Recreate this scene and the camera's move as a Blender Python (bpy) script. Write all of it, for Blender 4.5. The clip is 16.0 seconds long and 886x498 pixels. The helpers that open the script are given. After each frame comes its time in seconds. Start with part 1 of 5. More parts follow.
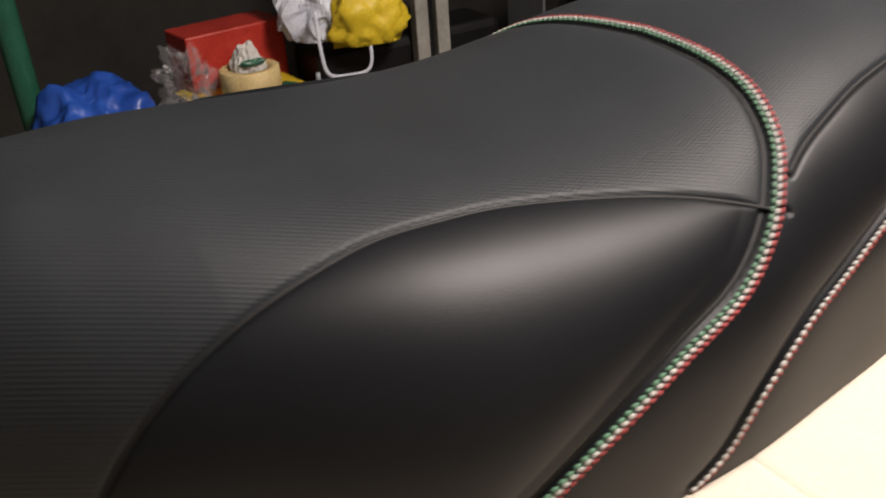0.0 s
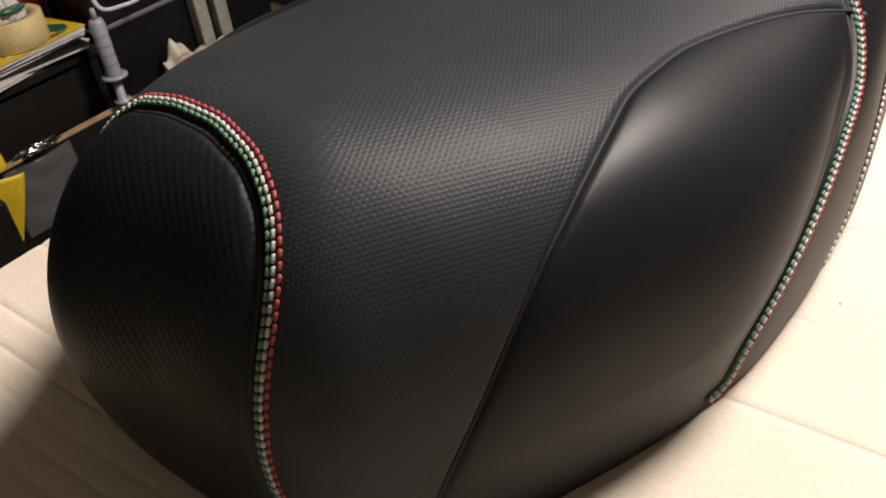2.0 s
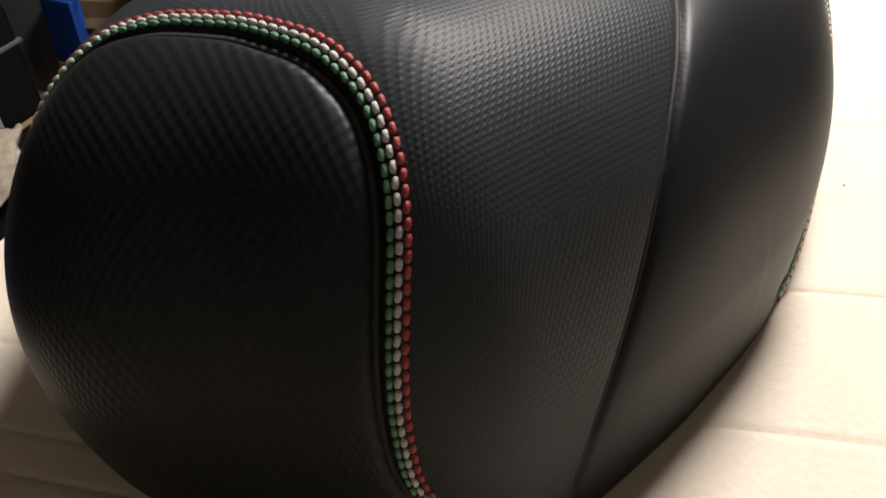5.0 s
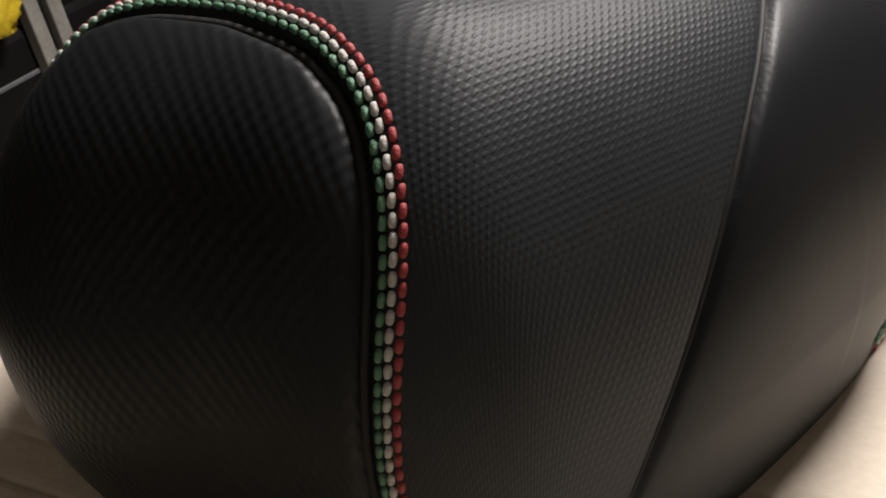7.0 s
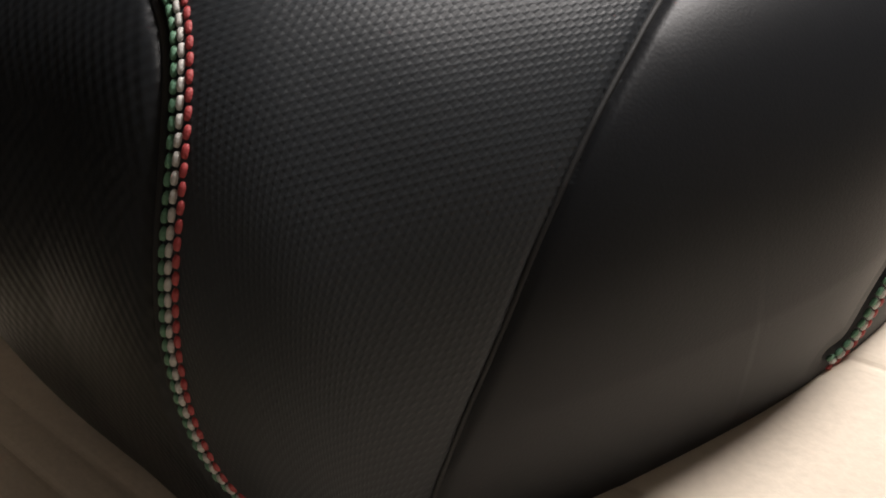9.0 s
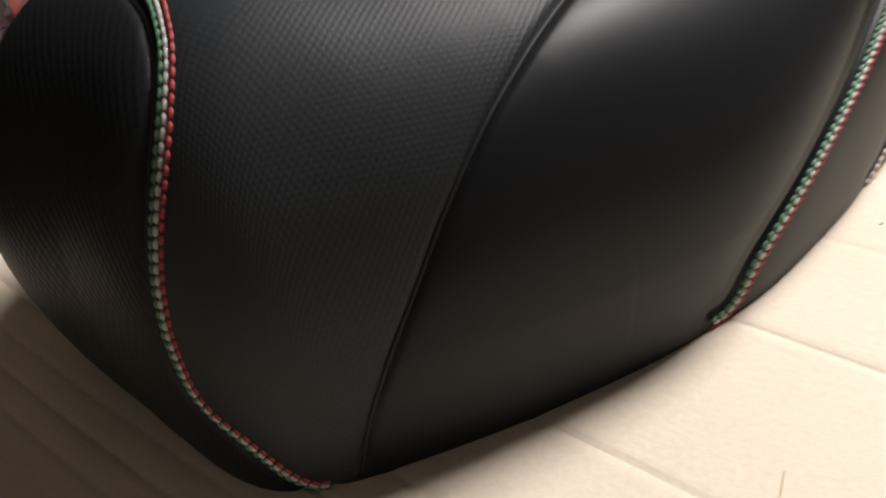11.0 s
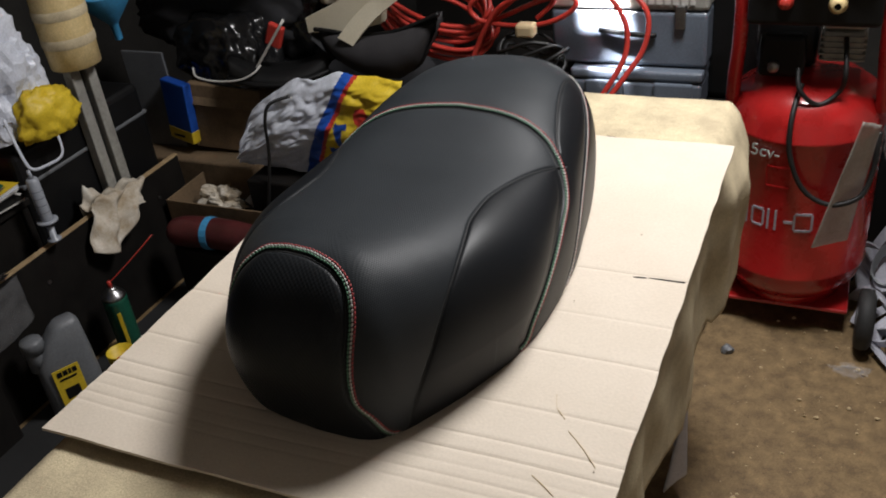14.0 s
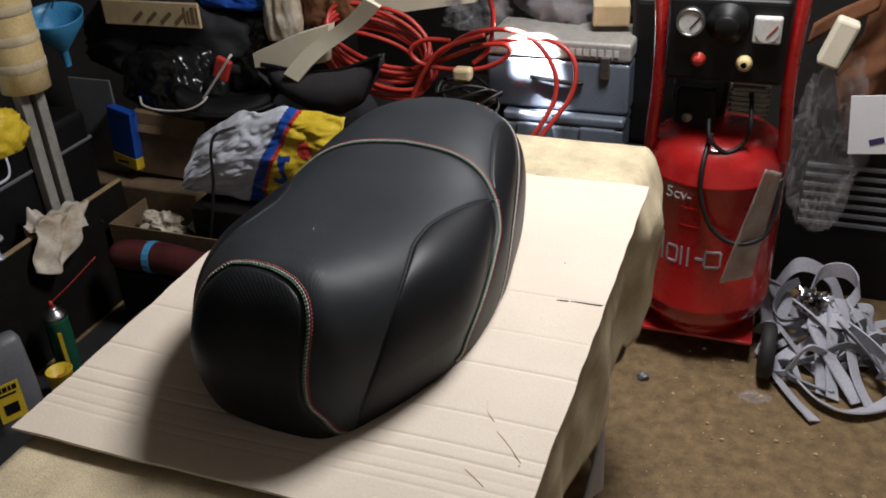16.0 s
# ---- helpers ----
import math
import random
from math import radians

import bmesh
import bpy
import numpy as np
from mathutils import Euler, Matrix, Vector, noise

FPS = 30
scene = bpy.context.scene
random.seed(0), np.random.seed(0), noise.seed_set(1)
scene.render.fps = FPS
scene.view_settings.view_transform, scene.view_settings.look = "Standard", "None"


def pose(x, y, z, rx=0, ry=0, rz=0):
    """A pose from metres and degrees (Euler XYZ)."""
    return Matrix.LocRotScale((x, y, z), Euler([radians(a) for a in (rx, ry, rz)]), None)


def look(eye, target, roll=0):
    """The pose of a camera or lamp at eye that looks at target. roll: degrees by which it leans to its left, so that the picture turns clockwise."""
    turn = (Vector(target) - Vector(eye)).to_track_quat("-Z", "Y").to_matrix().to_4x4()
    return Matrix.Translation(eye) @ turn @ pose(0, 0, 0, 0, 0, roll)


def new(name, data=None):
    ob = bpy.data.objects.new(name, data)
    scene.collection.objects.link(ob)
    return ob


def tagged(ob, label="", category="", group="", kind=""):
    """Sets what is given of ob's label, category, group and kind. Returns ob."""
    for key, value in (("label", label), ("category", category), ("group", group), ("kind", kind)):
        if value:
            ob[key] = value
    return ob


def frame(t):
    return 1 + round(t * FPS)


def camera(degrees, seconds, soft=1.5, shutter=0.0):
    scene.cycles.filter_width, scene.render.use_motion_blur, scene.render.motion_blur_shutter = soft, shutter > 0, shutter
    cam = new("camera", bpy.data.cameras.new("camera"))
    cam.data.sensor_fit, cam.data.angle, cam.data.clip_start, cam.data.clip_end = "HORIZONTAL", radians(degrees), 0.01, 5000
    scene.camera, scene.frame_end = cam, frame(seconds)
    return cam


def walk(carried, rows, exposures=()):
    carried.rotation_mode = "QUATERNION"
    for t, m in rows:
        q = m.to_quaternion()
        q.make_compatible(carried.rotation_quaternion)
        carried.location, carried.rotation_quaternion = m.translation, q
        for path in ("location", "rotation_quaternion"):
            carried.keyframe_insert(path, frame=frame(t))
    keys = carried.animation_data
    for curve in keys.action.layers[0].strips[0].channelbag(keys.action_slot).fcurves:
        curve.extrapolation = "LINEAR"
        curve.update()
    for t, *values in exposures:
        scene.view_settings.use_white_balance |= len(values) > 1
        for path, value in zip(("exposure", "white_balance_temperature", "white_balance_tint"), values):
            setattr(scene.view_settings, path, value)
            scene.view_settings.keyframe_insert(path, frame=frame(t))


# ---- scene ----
cam = camera(52.0, 16.0, 1.8, 0.5)
PATH = [
    (0, (0.4048, -0.0477, 1.1638), (-0.3644, 0.3843, 0.6929), -4.22),
    (0.5, (0.3717, -0.1054, 1.1864), (-0.3716, 0.3176, 0.6681), -6.26),
    (1, (0.3537, -0.1690, 1.2013), (-0.3274, 0.3111, 0.6485), -5.84),
    (1.5, (0.2886, -0.2277, 1.1853), (-0.2967, 0.3620, 0.6289), -5.38),
    (2, (0.2565, -0.2555, 1.1832), (-0.2755, 0.3567, 0.5982), -7.79),
    (2.5, (0.2279, -0.2678, 1.1721), (-0.2658, 0.3816, 0.5937), -8.60),
    (3, (0.1733, -0.2877, 1.1437), (-0.2500, 0.4065, 0.5613), -7.35),
    (3.5, (0.1429, -0.2943, 1.1255), (-0.2328, 0.4320, 0.5498), -6.88),
    (4, (0.1445, -0.2943, 1.1224), (-0.2120, 0.4544, 0.5635), -8.04),
    (4.5, (0.1248, -0.3028, 1.1131), (-0.2078, 0.4637, 0.5637), -9.30),
    (7, (0.1293, -0.2503, 1.0816), (-0.3036, 0.4746, 0.5457), -10.35),
    (7.5, (0.1633, -0.2275, 1.0785), (-0.3241, 0.4577, 0.5373), -8.55),
    (8, (0.1938, -0.1987, 1.0766), (-0.3388, 0.4411, 0.5227), -9.11),
    (10.5, (0.2610, -0.1870, 1.0690), (-0.3806, 0.3336, 0.5056), -10.50),
    (11, (0.2924, -0.2142, 1.1015), (-0.3212, 0.3376, 0.5368), -10.95),
    (11.5, (0.3236, -0.2907, 1.2011), (-0.2192, 0.3512, 0.6598), -9.47),
    (12, (0.3365, -0.3812, 1.2971), (-0.1386, 0.2970, 0.7366), -9.45),
    (12.5, (0.3346, -0.4807, 1.3928), (-0.4777, 0.9526, 0.2586), -8.83),
    (13, (0.3665, -0.5527, 1.4434), (-0.4233, 0.9049, 0.3235), -8.16),
    (13.5, (0.4275, -0.6587, 1.4850), (-0.3608, 0.8239, 0.3986), -7.41),
    (14, (0.4585, -0.7259, 1.5130), (-0.3120, 0.7867, 0.4557), -7.21),
    (14.5, (0.4825, -0.7801, 1.5350), (-0.2532, 0.7764, 0.5159), -5.81),
    (15, (0.4894, -0.8092, 1.5471), (-0.2214, 0.7692, 0.5450), -4.42),
    (15.5, (0.4914, -0.8284, 1.5571), (-0.1606, 0.7739, 0.5542), -3.32),
    (16, (0.4894, -0.8435, 1.5671), (-0.1458, 0.7667, 0.5653), -3.02),
]
walk(cam, [(t, look(e, a, r)) for t, e, a, r in PATH],
     exposures=[(0, 0.25, 6900, 17), (1.0, 0.28, 7000, 19), (2.0, 0.33, 6850, 17), (4.5, 0.4, 6500, 12), (7.0, 0.3, 6500, 14), (8.2, 0.22, 6500, 14), (10.5, 0.15, 6400, 13), (11.0, 0.15, 6420, 13), (11.5, 0.28, 6350, 10), (12.2, -0.16, 6350, 13), (14, -0.16, 6150, 11), (16, -0.15, 6100, 12)])

# ---- light ----
EXPOSURE = 0.0
scene.view_settings.exposure = EXPOSURE
world = bpy.data.worlds.new("world")
scene.world = world
world.use_nodes = True
world.node_tree.nodes["Background"].inputs["Color"].default_value = (0.9, 0.95, 1.0, 1)
world.node_tree.nodes["Background"].inputs["Strength"].default_value = 0.045


def lamp(name, place, target, watts, size, colour):
    data = bpy.data.lights.new(name, "AREA")
    data.shape, data.size, data.energy, data.color = "DISK", size, watts, colour
    ob = new(name, data)
    ob.matrix_world = look(place, target)
    return ob


spot = bpy.data.lights.new("work_lamp_light", "SPOT")
spot.energy, spot.spot_size, spot.spot_blend, spot.shadow_soft_size, spot.color = 750.0, radians(23), 0.7, 0.012, (1.0, 0.97, 0.95)
new("work_lamp_light", spot).matrix_world = look((-0.19, 1.37, 1.10), (-0.13, 1.52, 0.72))
lamp("ceiling_lamp_light", (0.38, 0.97, 2.30), (0.15, 0.5, 0.6), 62.0, 0.56, (1.0, 0.955, 0.90))


# ---- materials ----
def material(name, colour, rough=0.6, metal=0.0, colour2=None, scale=8.0, fine=120.0, bump=0.15, mix=0.5,
             spec=0.5, rough_var=0.1, clear=0.0, alpha=1.0, trans=0.0):
    m = bpy.data.materials.new(name)
    m.use_nodes = True
    n, l = m.node_tree.nodes, m.node_tree.links
    b = n["Principled BSDF"]
    c2 = colour2 or tuple(c * 0.72 for c in colour)
    tc = n.new("ShaderNodeTexCoord")
    big = n.new("ShaderNodeTexNoise")
    big.inputs["Scale"].default_value, big.inputs["Detail"].default_value = scale, 6
    big.inputs["Roughness"].default_value = 0.65
    small = n.new("ShaderNodeTexNoise")
    small.inputs["Scale"].default_value, small.inputs["Detail"].default_value = fine, 3
    for t in (big, small):
        l.new(tc.outputs["Object"], t.inputs["Vector"])
    ramp = n.new("ShaderNodeValToRGB")
    ramp.color_ramp.elements[0].position, ramp.color_ramp.elements[1].position = 0.35, 0.68
    ramp.color_ramp.elements[0].color = (*c2, 1)
    ramp.color_ramp.elements[1].color = (*colour, 1)
    l.new(big.outputs["Fac"], ramp.inputs["Fac"])
    mixer = n.new("ShaderNodeMix")
    mixer.data_type, mixer.blend_type = "RGBA", "MULTIPLY"
    mixer.inputs["Factor"].default_value = mix
    grain = n.new("ShaderNodeMapRange")
    grain.inputs["From Min"].default_value, grain.inputs["From Max"].default_value = 0.25, 0.75
    grain.inputs["To Min"].default_value, grain.inputs["To Max"].default_value = 0.6, 1.15
    l.new(small.outputs["Fac"], grain.inputs["Value"])
    l.new(ramp.outputs["Color"], mixer.inputs["A"])
    l.new(grain.outputs["Result"], mixer.inputs["B"])
    l.new(mixer.outputs["Result"], b.inputs["Base Color"])
    rr = n.new("ShaderNodeMapRange")
    rr.inputs["To Min"].default_value, rr.inputs["To Max"].default_value = max(rough - rough_var, 0.02), min(rough + rough_var, 1)
    l.new(big.outputs["Fac"], rr.inputs["Value"])
    l.new(rr.outputs["Result"], b.inputs["Roughness"])
    b.inputs["Metallic"].default_value = metal
    b.inputs["Specular IOR Level"].default_value = spec
    b.inputs["Coat Weight"].default_value = clear
    b.inputs["Transmission Weight"].default_value = trans
    b.inputs["Alpha"].default_value = alpha
    if bump:
        bp = n.new("ShaderNodeBump")
        bp.inputs["Strength"].default_value, bp.inputs["Distance"].default_value = bump, 0.002
        l.new(small.outputs["Fac"], bp.inputs["Height"])
        l.new(bp.outputs["Normal"], b.inputs["Normal"])
    return m


def vinyl(name, colour, rough, pattern=None, pitch=0.0042):
    """Black seat vinyl: fine leather grain, and for the embossed panels a woven relief of small pads."""
    m = material(name, colour, rough, 0, tuple(c * 0.8 for c in colour), 5, 900, 0.05, 0.3, 0.21, 0.05)
    n, l = m.node_tree.nodes, m.node_tree.links
    if pattern:
        b = n["Principled BSDF"]
        uv = n.new("ShaderNodeUVMap")
        sep = n.new("ShaderNodeSeparateXYZ")
        l.new(uv.outputs["UV"], sep.inputs["Vector"])

        def wave(src, p):
            k = n.new("ShaderNodeMath")
            k.operation = "MULTIPLY"
            k.inputs[1].default_value = math.pi / p
            l.new(src, k.inputs[0])
            s = n.new("ShaderNodeMath")
            s.operation = "SINE"
            l.new(k.outputs[0], s.inputs[0])
            return s

        a, c = wave(sep.outputs["X"], pitch * 0.5), wave(sep.outputs["Y"], pitch * 0.85)
        prod = n.new("ShaderNodeMath")
        prod.operation = "MULTIPLY"
        l.new(a.outputs[0], prod.inputs[0])
        l.new(c.outputs[0], prod.inputs[1])
        out = prod
        if pattern == "weave":
            out = n.new("ShaderNodeMath")
            out.operation = "MAXIMUM"
            out.inputs[1].default_value = -0.1
            l.new(prod.outputs[0], out.inputs[0])
        bp = n.new("ShaderNodeBump")
        bp.inputs["Strength"].default_value, bp.inputs["Distance"].default_value = 0.26 if pattern == "weave" else 0.22, 0.0006
        old = b.inputs["Normal"].links[0].from_node
        l.new(out.outputs[0], bp.inputs["Height"])
        l.new(old.outputs["Normal"], bp.inputs["Normal"])
        l.new(bp.outputs["Normal"], b.inputs["Normal"])
    return m


M = {}
# base lowered to hold back the cardboard's bounce on the sides
M["smooth"] = vinyl("smooth_vinyl", (0.0078, 0.0090, 0.0108), 0.45)
# same black vinyl, base raised to carry the lamp's sheen on top
M["pads"] = vinyl("lit_embossed_vinyl", (0.0238, 0.0272, 0.0306), 0.50, "weave", 0.0034)
M["nose"] = vinyl("nose_vinyl", (0.0100, 0.0115, 0.0132), 0.48, "soft", 0.0056)
M["seam"] = material("seam_black", (0.006, 0.006, 0.006), 0.7)
M["pan"] = material("pan_plastic", (0.012, 0.012, 0.012), 0.55)
M["thread_red"] = material("thread_red", (0.42, 0.05, 0.05), 0.55, bump=0.3, fine=1500)
M["thread_blue"] = material("violet_print", (0.06, 0.04, 0.16), 0.7)
M["thread_white"] = material("thread_white", (0.62, 0.60, 0.56), 0.6, bump=0.3, fine=1500)
M["thread_green"] = material("thread_green", (0.12, 0.28, 0.17), 0.55, bump=0.3, fine=1500)
M["card"] = material("cardboard", (0.68, 0.60, 0.50), 0.85, 0, (0.61, 0.53, 0.43), 3.0, 260, 0.12, 0.18, 0.25)
M["card_edge"] = material("cardboard_edge", (0.40, 0.30, 0.19), 0.9, 0, (0.22, 0.16, 0.1), 60, 300, 0.3)
M["canvas"] = material("stained_canvas", (0.60, 0.48, 0.30), 0.9, 0, (0.44, 0.33, 0.18), 7, 500, 0.35, 0.5, 0.2)
M["canvas_dirty"] = material("dirty_canvas", (0.68, 0.58, 0.38), 0.9, 0, (0.47, 0.39, 0.26), 14, 400, 0.4, 0.6, 0.2)
M["floor"] = material("dirty_concrete", (0.29, 0.195, 0.092), 0.7, 0, (0.150, 0.098, 0.046), 26, 330, 0.7, 0.95, 0.4)
# gloom of the unlit north and west walls is put into this colour
M["wall"] = material("unlit_wall", (0.035, 0.032, 0.028), 0.9, 0, (0.015, 0.014, 0.012), 3, 60, 0.4)
# unseen south and east walls, made pale to bounce fill light
M["bounce_wall"] = material("pale_bounce_wall", (0.74, 0.72, 0.69), 0.9, 0, (0.64, 0.62, 0.58), 3, 60, 0.4)
# ceiling out of view, lightened for more bounce
M["ceiling"] = material("bounce_ceiling", (0.78, 0.77, 0.74), 0.9, 0, (0.68, 0.66, 0.63), 3, 60, 0.3)
M["red"] = material("red_paint", (0.50, 0.016, 0.016), 0.28, 0, (0.36, 0.013, 0.012), 9, 200, 0.05, 0.25, 0.5, 0.10, clear=0.7)
M["black"] = material("black_plastic", (0.0075, 0.0075, 0.008), 0.5, 0, (0.004, 0.004, 0.004), 6, 200, 0.1, 0.5, 0.3)
M["rubber"] = material("black_rubber", (0.02, 0.02, 0.02), 0.7)
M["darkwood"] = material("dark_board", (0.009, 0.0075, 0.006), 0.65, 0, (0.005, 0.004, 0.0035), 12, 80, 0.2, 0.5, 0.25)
M["rawwood"] = material("raw_wood_edge", (0.45, 0.33, 0.18), 0.8, 0, (0.3, 0.2, 0.1), 30, 200, 0.3)
M["steel"] = material("worn_steel", (0.45, 0.45, 0.44), 0.35, 1.0, (0.3, 0.3, 0.3), 20, 200, 0.1)
M["greypost"] = material("grey_post", (0.42, 0.41, 0.37), 0.5, 0.2, (0.3, 0.29, 0.26), 10, 100, 0.1)
M["grey"] = material("grey_plastic", (0.17, 0.18, 0.19), 0.45, 0, (0.13, 0.135, 0.145), 5, 200, 0.08)
M["greybox"] = material("blue_grey_plastic", (0.16, 0.19, 0.235), 0.32, 0, (0.11, 0.13, 0.165), 5, 200, 0.08)
M["yellow"] = material("yellow_plastic", (0.75, 0.55, 0.03), 0.5, 0, (0.6, 0.42, 0.02), 8, 200, 0.08)
M["blue"] = material("blue_plastic", (0.02, 0.10, 0.48), 0.4, 0, (0.012, 0.06, 0.32), 8, 200, 0.1)
M["lightblue"] = material("light_blue_plastic", (0.07, 0.33, 0.62), 0.4)
M["whiteplastic"] = material("white_plastic_bag", (0.72, 0.75, 0.82), 0.35, 0, (0.58, 0.61, 0.70), 8, 200, 0.1)
M["white"] = material("white_print", (0.72, 0.70, 0.66), 0.7)
M["cream"] = material("cream_foam", (0.78, 0.72, 0.56), 0.8, 0, (0.70, 0.63, 0.47), 6, 200, 0.1, 0.2)
M["hose"] = material("red_hose", (0.55, 0.05, 0.035), 0.35, 0, (0.42, 0.03, 0.02), 20, 200, 0.05, clear=0.2)
M["leather"] = material("dark_red_leather", (0.09, 0.016, 0.016), 0.45, 0, (0.05, 0.01, 0.01), 14, 150, 0.3)
M["brown"] = material("brown_suede", (0.21, 0.082, 0.030), 0.85, 0, (0.13, 0.050, 0.020), 10, 200, 0.3)
M["green"] = material("green_can_paint", (0.02, 0.13, 0.075), 0.35, 0, (0.012, 0.08, 0.05), 8, 200, 0.05)
M["brownbox"] = material("brown_box_card", (0.20, 0.13, 0.07), 0.9, 0, (0.11, 0.075, 0.04), 9, 120, 0.3)
M["darkcloth"] = material("dark_cloth", (0.018, 0.018, 0.022), 0.85, 0, (0.009, 0.009, 0.01), 10, 300, 0.4)
M["garbage"] = material("black_bin_bag", (0.010, 0.010, 0.011), 0.22, 0, (0.006, 0.006, 0.006), 10, 60, 0.4)
M["rag"] = material("stained_rag", (0.70, 0.66, 0.58), 0.9, 0, (0.38, 0.30, 0.20), 17, 300, 0.4, 0.5, 0.2)
M["strip"] = material("grey_foam_strip", (0.54, 0.54, 0.60), 0.7, 0, (0.42, 0.42, 0.48), 10, 200, 0.2)
M["tape"] = material("masking_tape", (0.72, 0.56, 0.28), 0.7, 0, (0.6, 0.45, 0.2), 20, 200, 0.1)
M["cable"] = material("black_cable", (0.012, 0.012, 0.012), 0.5)
M["clear"] = material("clear_film", (0.85, 0.85, 0.86), 0.12, 0, (0.8, 0.8, 0.82), 9, 50, 0.5, 0.1, 1.0, 0.04, alpha=0.055)
M["foil"] = material("shiny_film", (0.55, 0.55, 0.57), 0.15, 1.0, (0.4, 0.4, 0.42), 30, 200, 0.2)
M["dullfoam"] = material("dull_dark_foam", (0.030, 0.028, 0.030), 0.75, 0, (0.022, 0.020, 0.022), 8, 300, 0.2)
M["paper"] = material("white_paper", (0.86, 0.86, 0.86), 0.7, 0, (0.80, 0.80, 0.82), 6, 200, 0.03, 0.1)
M["pouch"] = material("milky_film", (0.52, 0.50, 0.46), 0.3, 0, (0.38, 0.36, 0.32), 14, 200, 0.2, 0.4, alpha=0.65)
M["milky"] = material("milky_plastic", (0.36, 0.38, 0.42), 0.3, 0, (0.28, 0.30, 0.34), 20, 200, 0.05, 0.3)


# ---- building helpers ----
def mesh_of(name, bm, mat, smooth=False):
    me = bpy.data.meshes.new(name)
    bm.normal_update()
    bm.to_mesh(me)
    bm.free()
    for m in (mat if isinstance(mat, (list, tuple)) else [mat]):
        me.materials.append(m)
    if smooth:
        me.shade_smooth()
    return me


def part(name, bm, mat, parent=None, label="", smooth=False):
    ob = new(name, mesh_of(name, bm, mat, smooth))
    if parent is not None:
        ob.parent = parent
    return tagged(ob, label)


def thing(name, label, category, place=(0, 0, 0), turn=0.0, group="", kind=""):
    ob = new(name)
    ob.empty_display_size = 0.05
    ob.matrix_world = pose(*place, 0, 0, turn)
    return tagged(ob, label, category, group, kind)


def box(sx, sy, sz, at=(0, 0, 0), bevel=0.004, seg=2, bm=None, m=None):
    """A bevelled box standing on at."""
    own = bmesh.new()
    bmesh.ops.create_cube(own, size=1)
    bmesh.ops.scale(own, vec=(sx, sy, sz), verts=own.verts)
    bmesh.ops.translate(own, vec=(0, 0, sz / 2), verts=own.verts)
    if bevel:
        bmesh.ops.bevel(own, geom=own.edges[:], offset=bevel, segments=seg, profile=0.5, affect="EDGES")
    if m is not None:
        bmesh.ops.transform(own, matrix=m, verts=own.verts)
    bmesh.ops.translate(own, vec=at, verts=own.verts)
    return join(bm, own)


def join(bm, own):
    if bm is None:
        return own
    me = bpy.data.meshes.new("tmp")
    own.to_mesh(me)
    own.free()
    bm.from_mesh(me)
    bpy.data.meshes.remove(me)
    return bm


def lathe(profile, seg=40, at=(0, 0, 0), bm=None, m=None):
    """A turned form round z from (radius, height) pairs."""
    own = bmesh.new()
    rings = []
    for r, z in profile:
        if r < 1e-6:
            rings.append([own.verts.new((0, 0, z))])
        else:
            rings.append([own.verts.new((r * math.cos(2 * math.pi * k / seg), r * math.sin(2 * math.pi * k / seg), z)) for k in range(seg)])
    for a, b in zip(rings, rings[1:]):
        for k in range(seg):
            q = (k + 1) % seg
            if len(a) == 1 and len(b) > 1:
                own.faces.new((a[0], b[k], b[q]))
            elif len(b) == 1 and len(a) > 1:
                own.faces.new((a[k], a[q], b[0]))
            elif len(a) > 1:
                own.faces.new((a[k], a[q], b[q], b[k]))
    bmesh.ops.recalc_face_normals(own, faces=own.faces)
    if m is not None:
        bmesh.ops.transform(own, matrix=m, verts=own.verts)
    bmesh.ops.translate(own, vec=at, verts=own.verts)
    return join(bm, own)


def smooth_line(points, steps=8, closed=False):
    """A Catmull-Rom line through the points."""
    p = [Vector(q) for q in points]
    n = len(p)
    out = []
    for i in range(n if closed else n - 1):
        g = (lambda k: p[k % n]) if closed else (lambda k: p[min(max(k, 0), n - 1)])
        a, b, c, d = g(i - 1), g(i), g(i + 1), g(i + 2)
        for s in range(steps):
            t = s / steps
            out.append(0.5 * ((2 * b) + (c - a) * t + (2 * a - 5 * b + 4 * c - d) * t * t + (3 * b - a - 3 * c + d) * t ** 3))
    if not closed:
        out.append(p[-1].copy())
    return out


def tube(points, radius, seg=8, steps=6, closed=False, bm=None, flat=1.0, raw=False):
    """A round rod swept along a smooth line; flat squeezes it into a strap."""
    line = [Vector(q) for q in points] if raw else smooth_line(points, steps, closed)
    own = bmesh.new()
    up = Vector((0, 0, 1))
    rings = []
    n = len(line)
    for i, p in enumerate(line):
        a = line[(i - 1) % n] if closed else line[max(i - 1, 0)]
        b = line[(i + 1) % n] if closed else line[min(i + 1, n - 1)]
        d = (b - a).normalized() if (b - a).length > 1e-9 else Vector((1, 0, 0))
        side = d.cross(up)
        if side.length < 0.05:
            side = d.cross(Vector((0, 1, 0)))
        side.normalize()
        top = side.cross(d)
        up = top
        r = radius(i / max(n - 1, 1)) if callable(radius) else radius
        rings.append([own.verts.new(p + side * r * math.cos(2 * math.pi * k / seg) + top * r * flat * math.sin(2 * math.pi * k / seg)) for k in range(seg)])
    pairs = list(zip(rings, rings[1:])) + ([(rings[-1], rings[0])] if closed else [])
    for a, b in pairs:
        for k in range(seg):
            q = (k + 1) % seg
            own.faces.new((a[k], a[q], b[q], b[k]))
    if not closed:
        own.faces.new(rings[0][::-1])
        own.faces.new(rings[-1])
    bmesh.ops.recalc_face_normals(own, faces=own.faces)
    return join(bm, own)


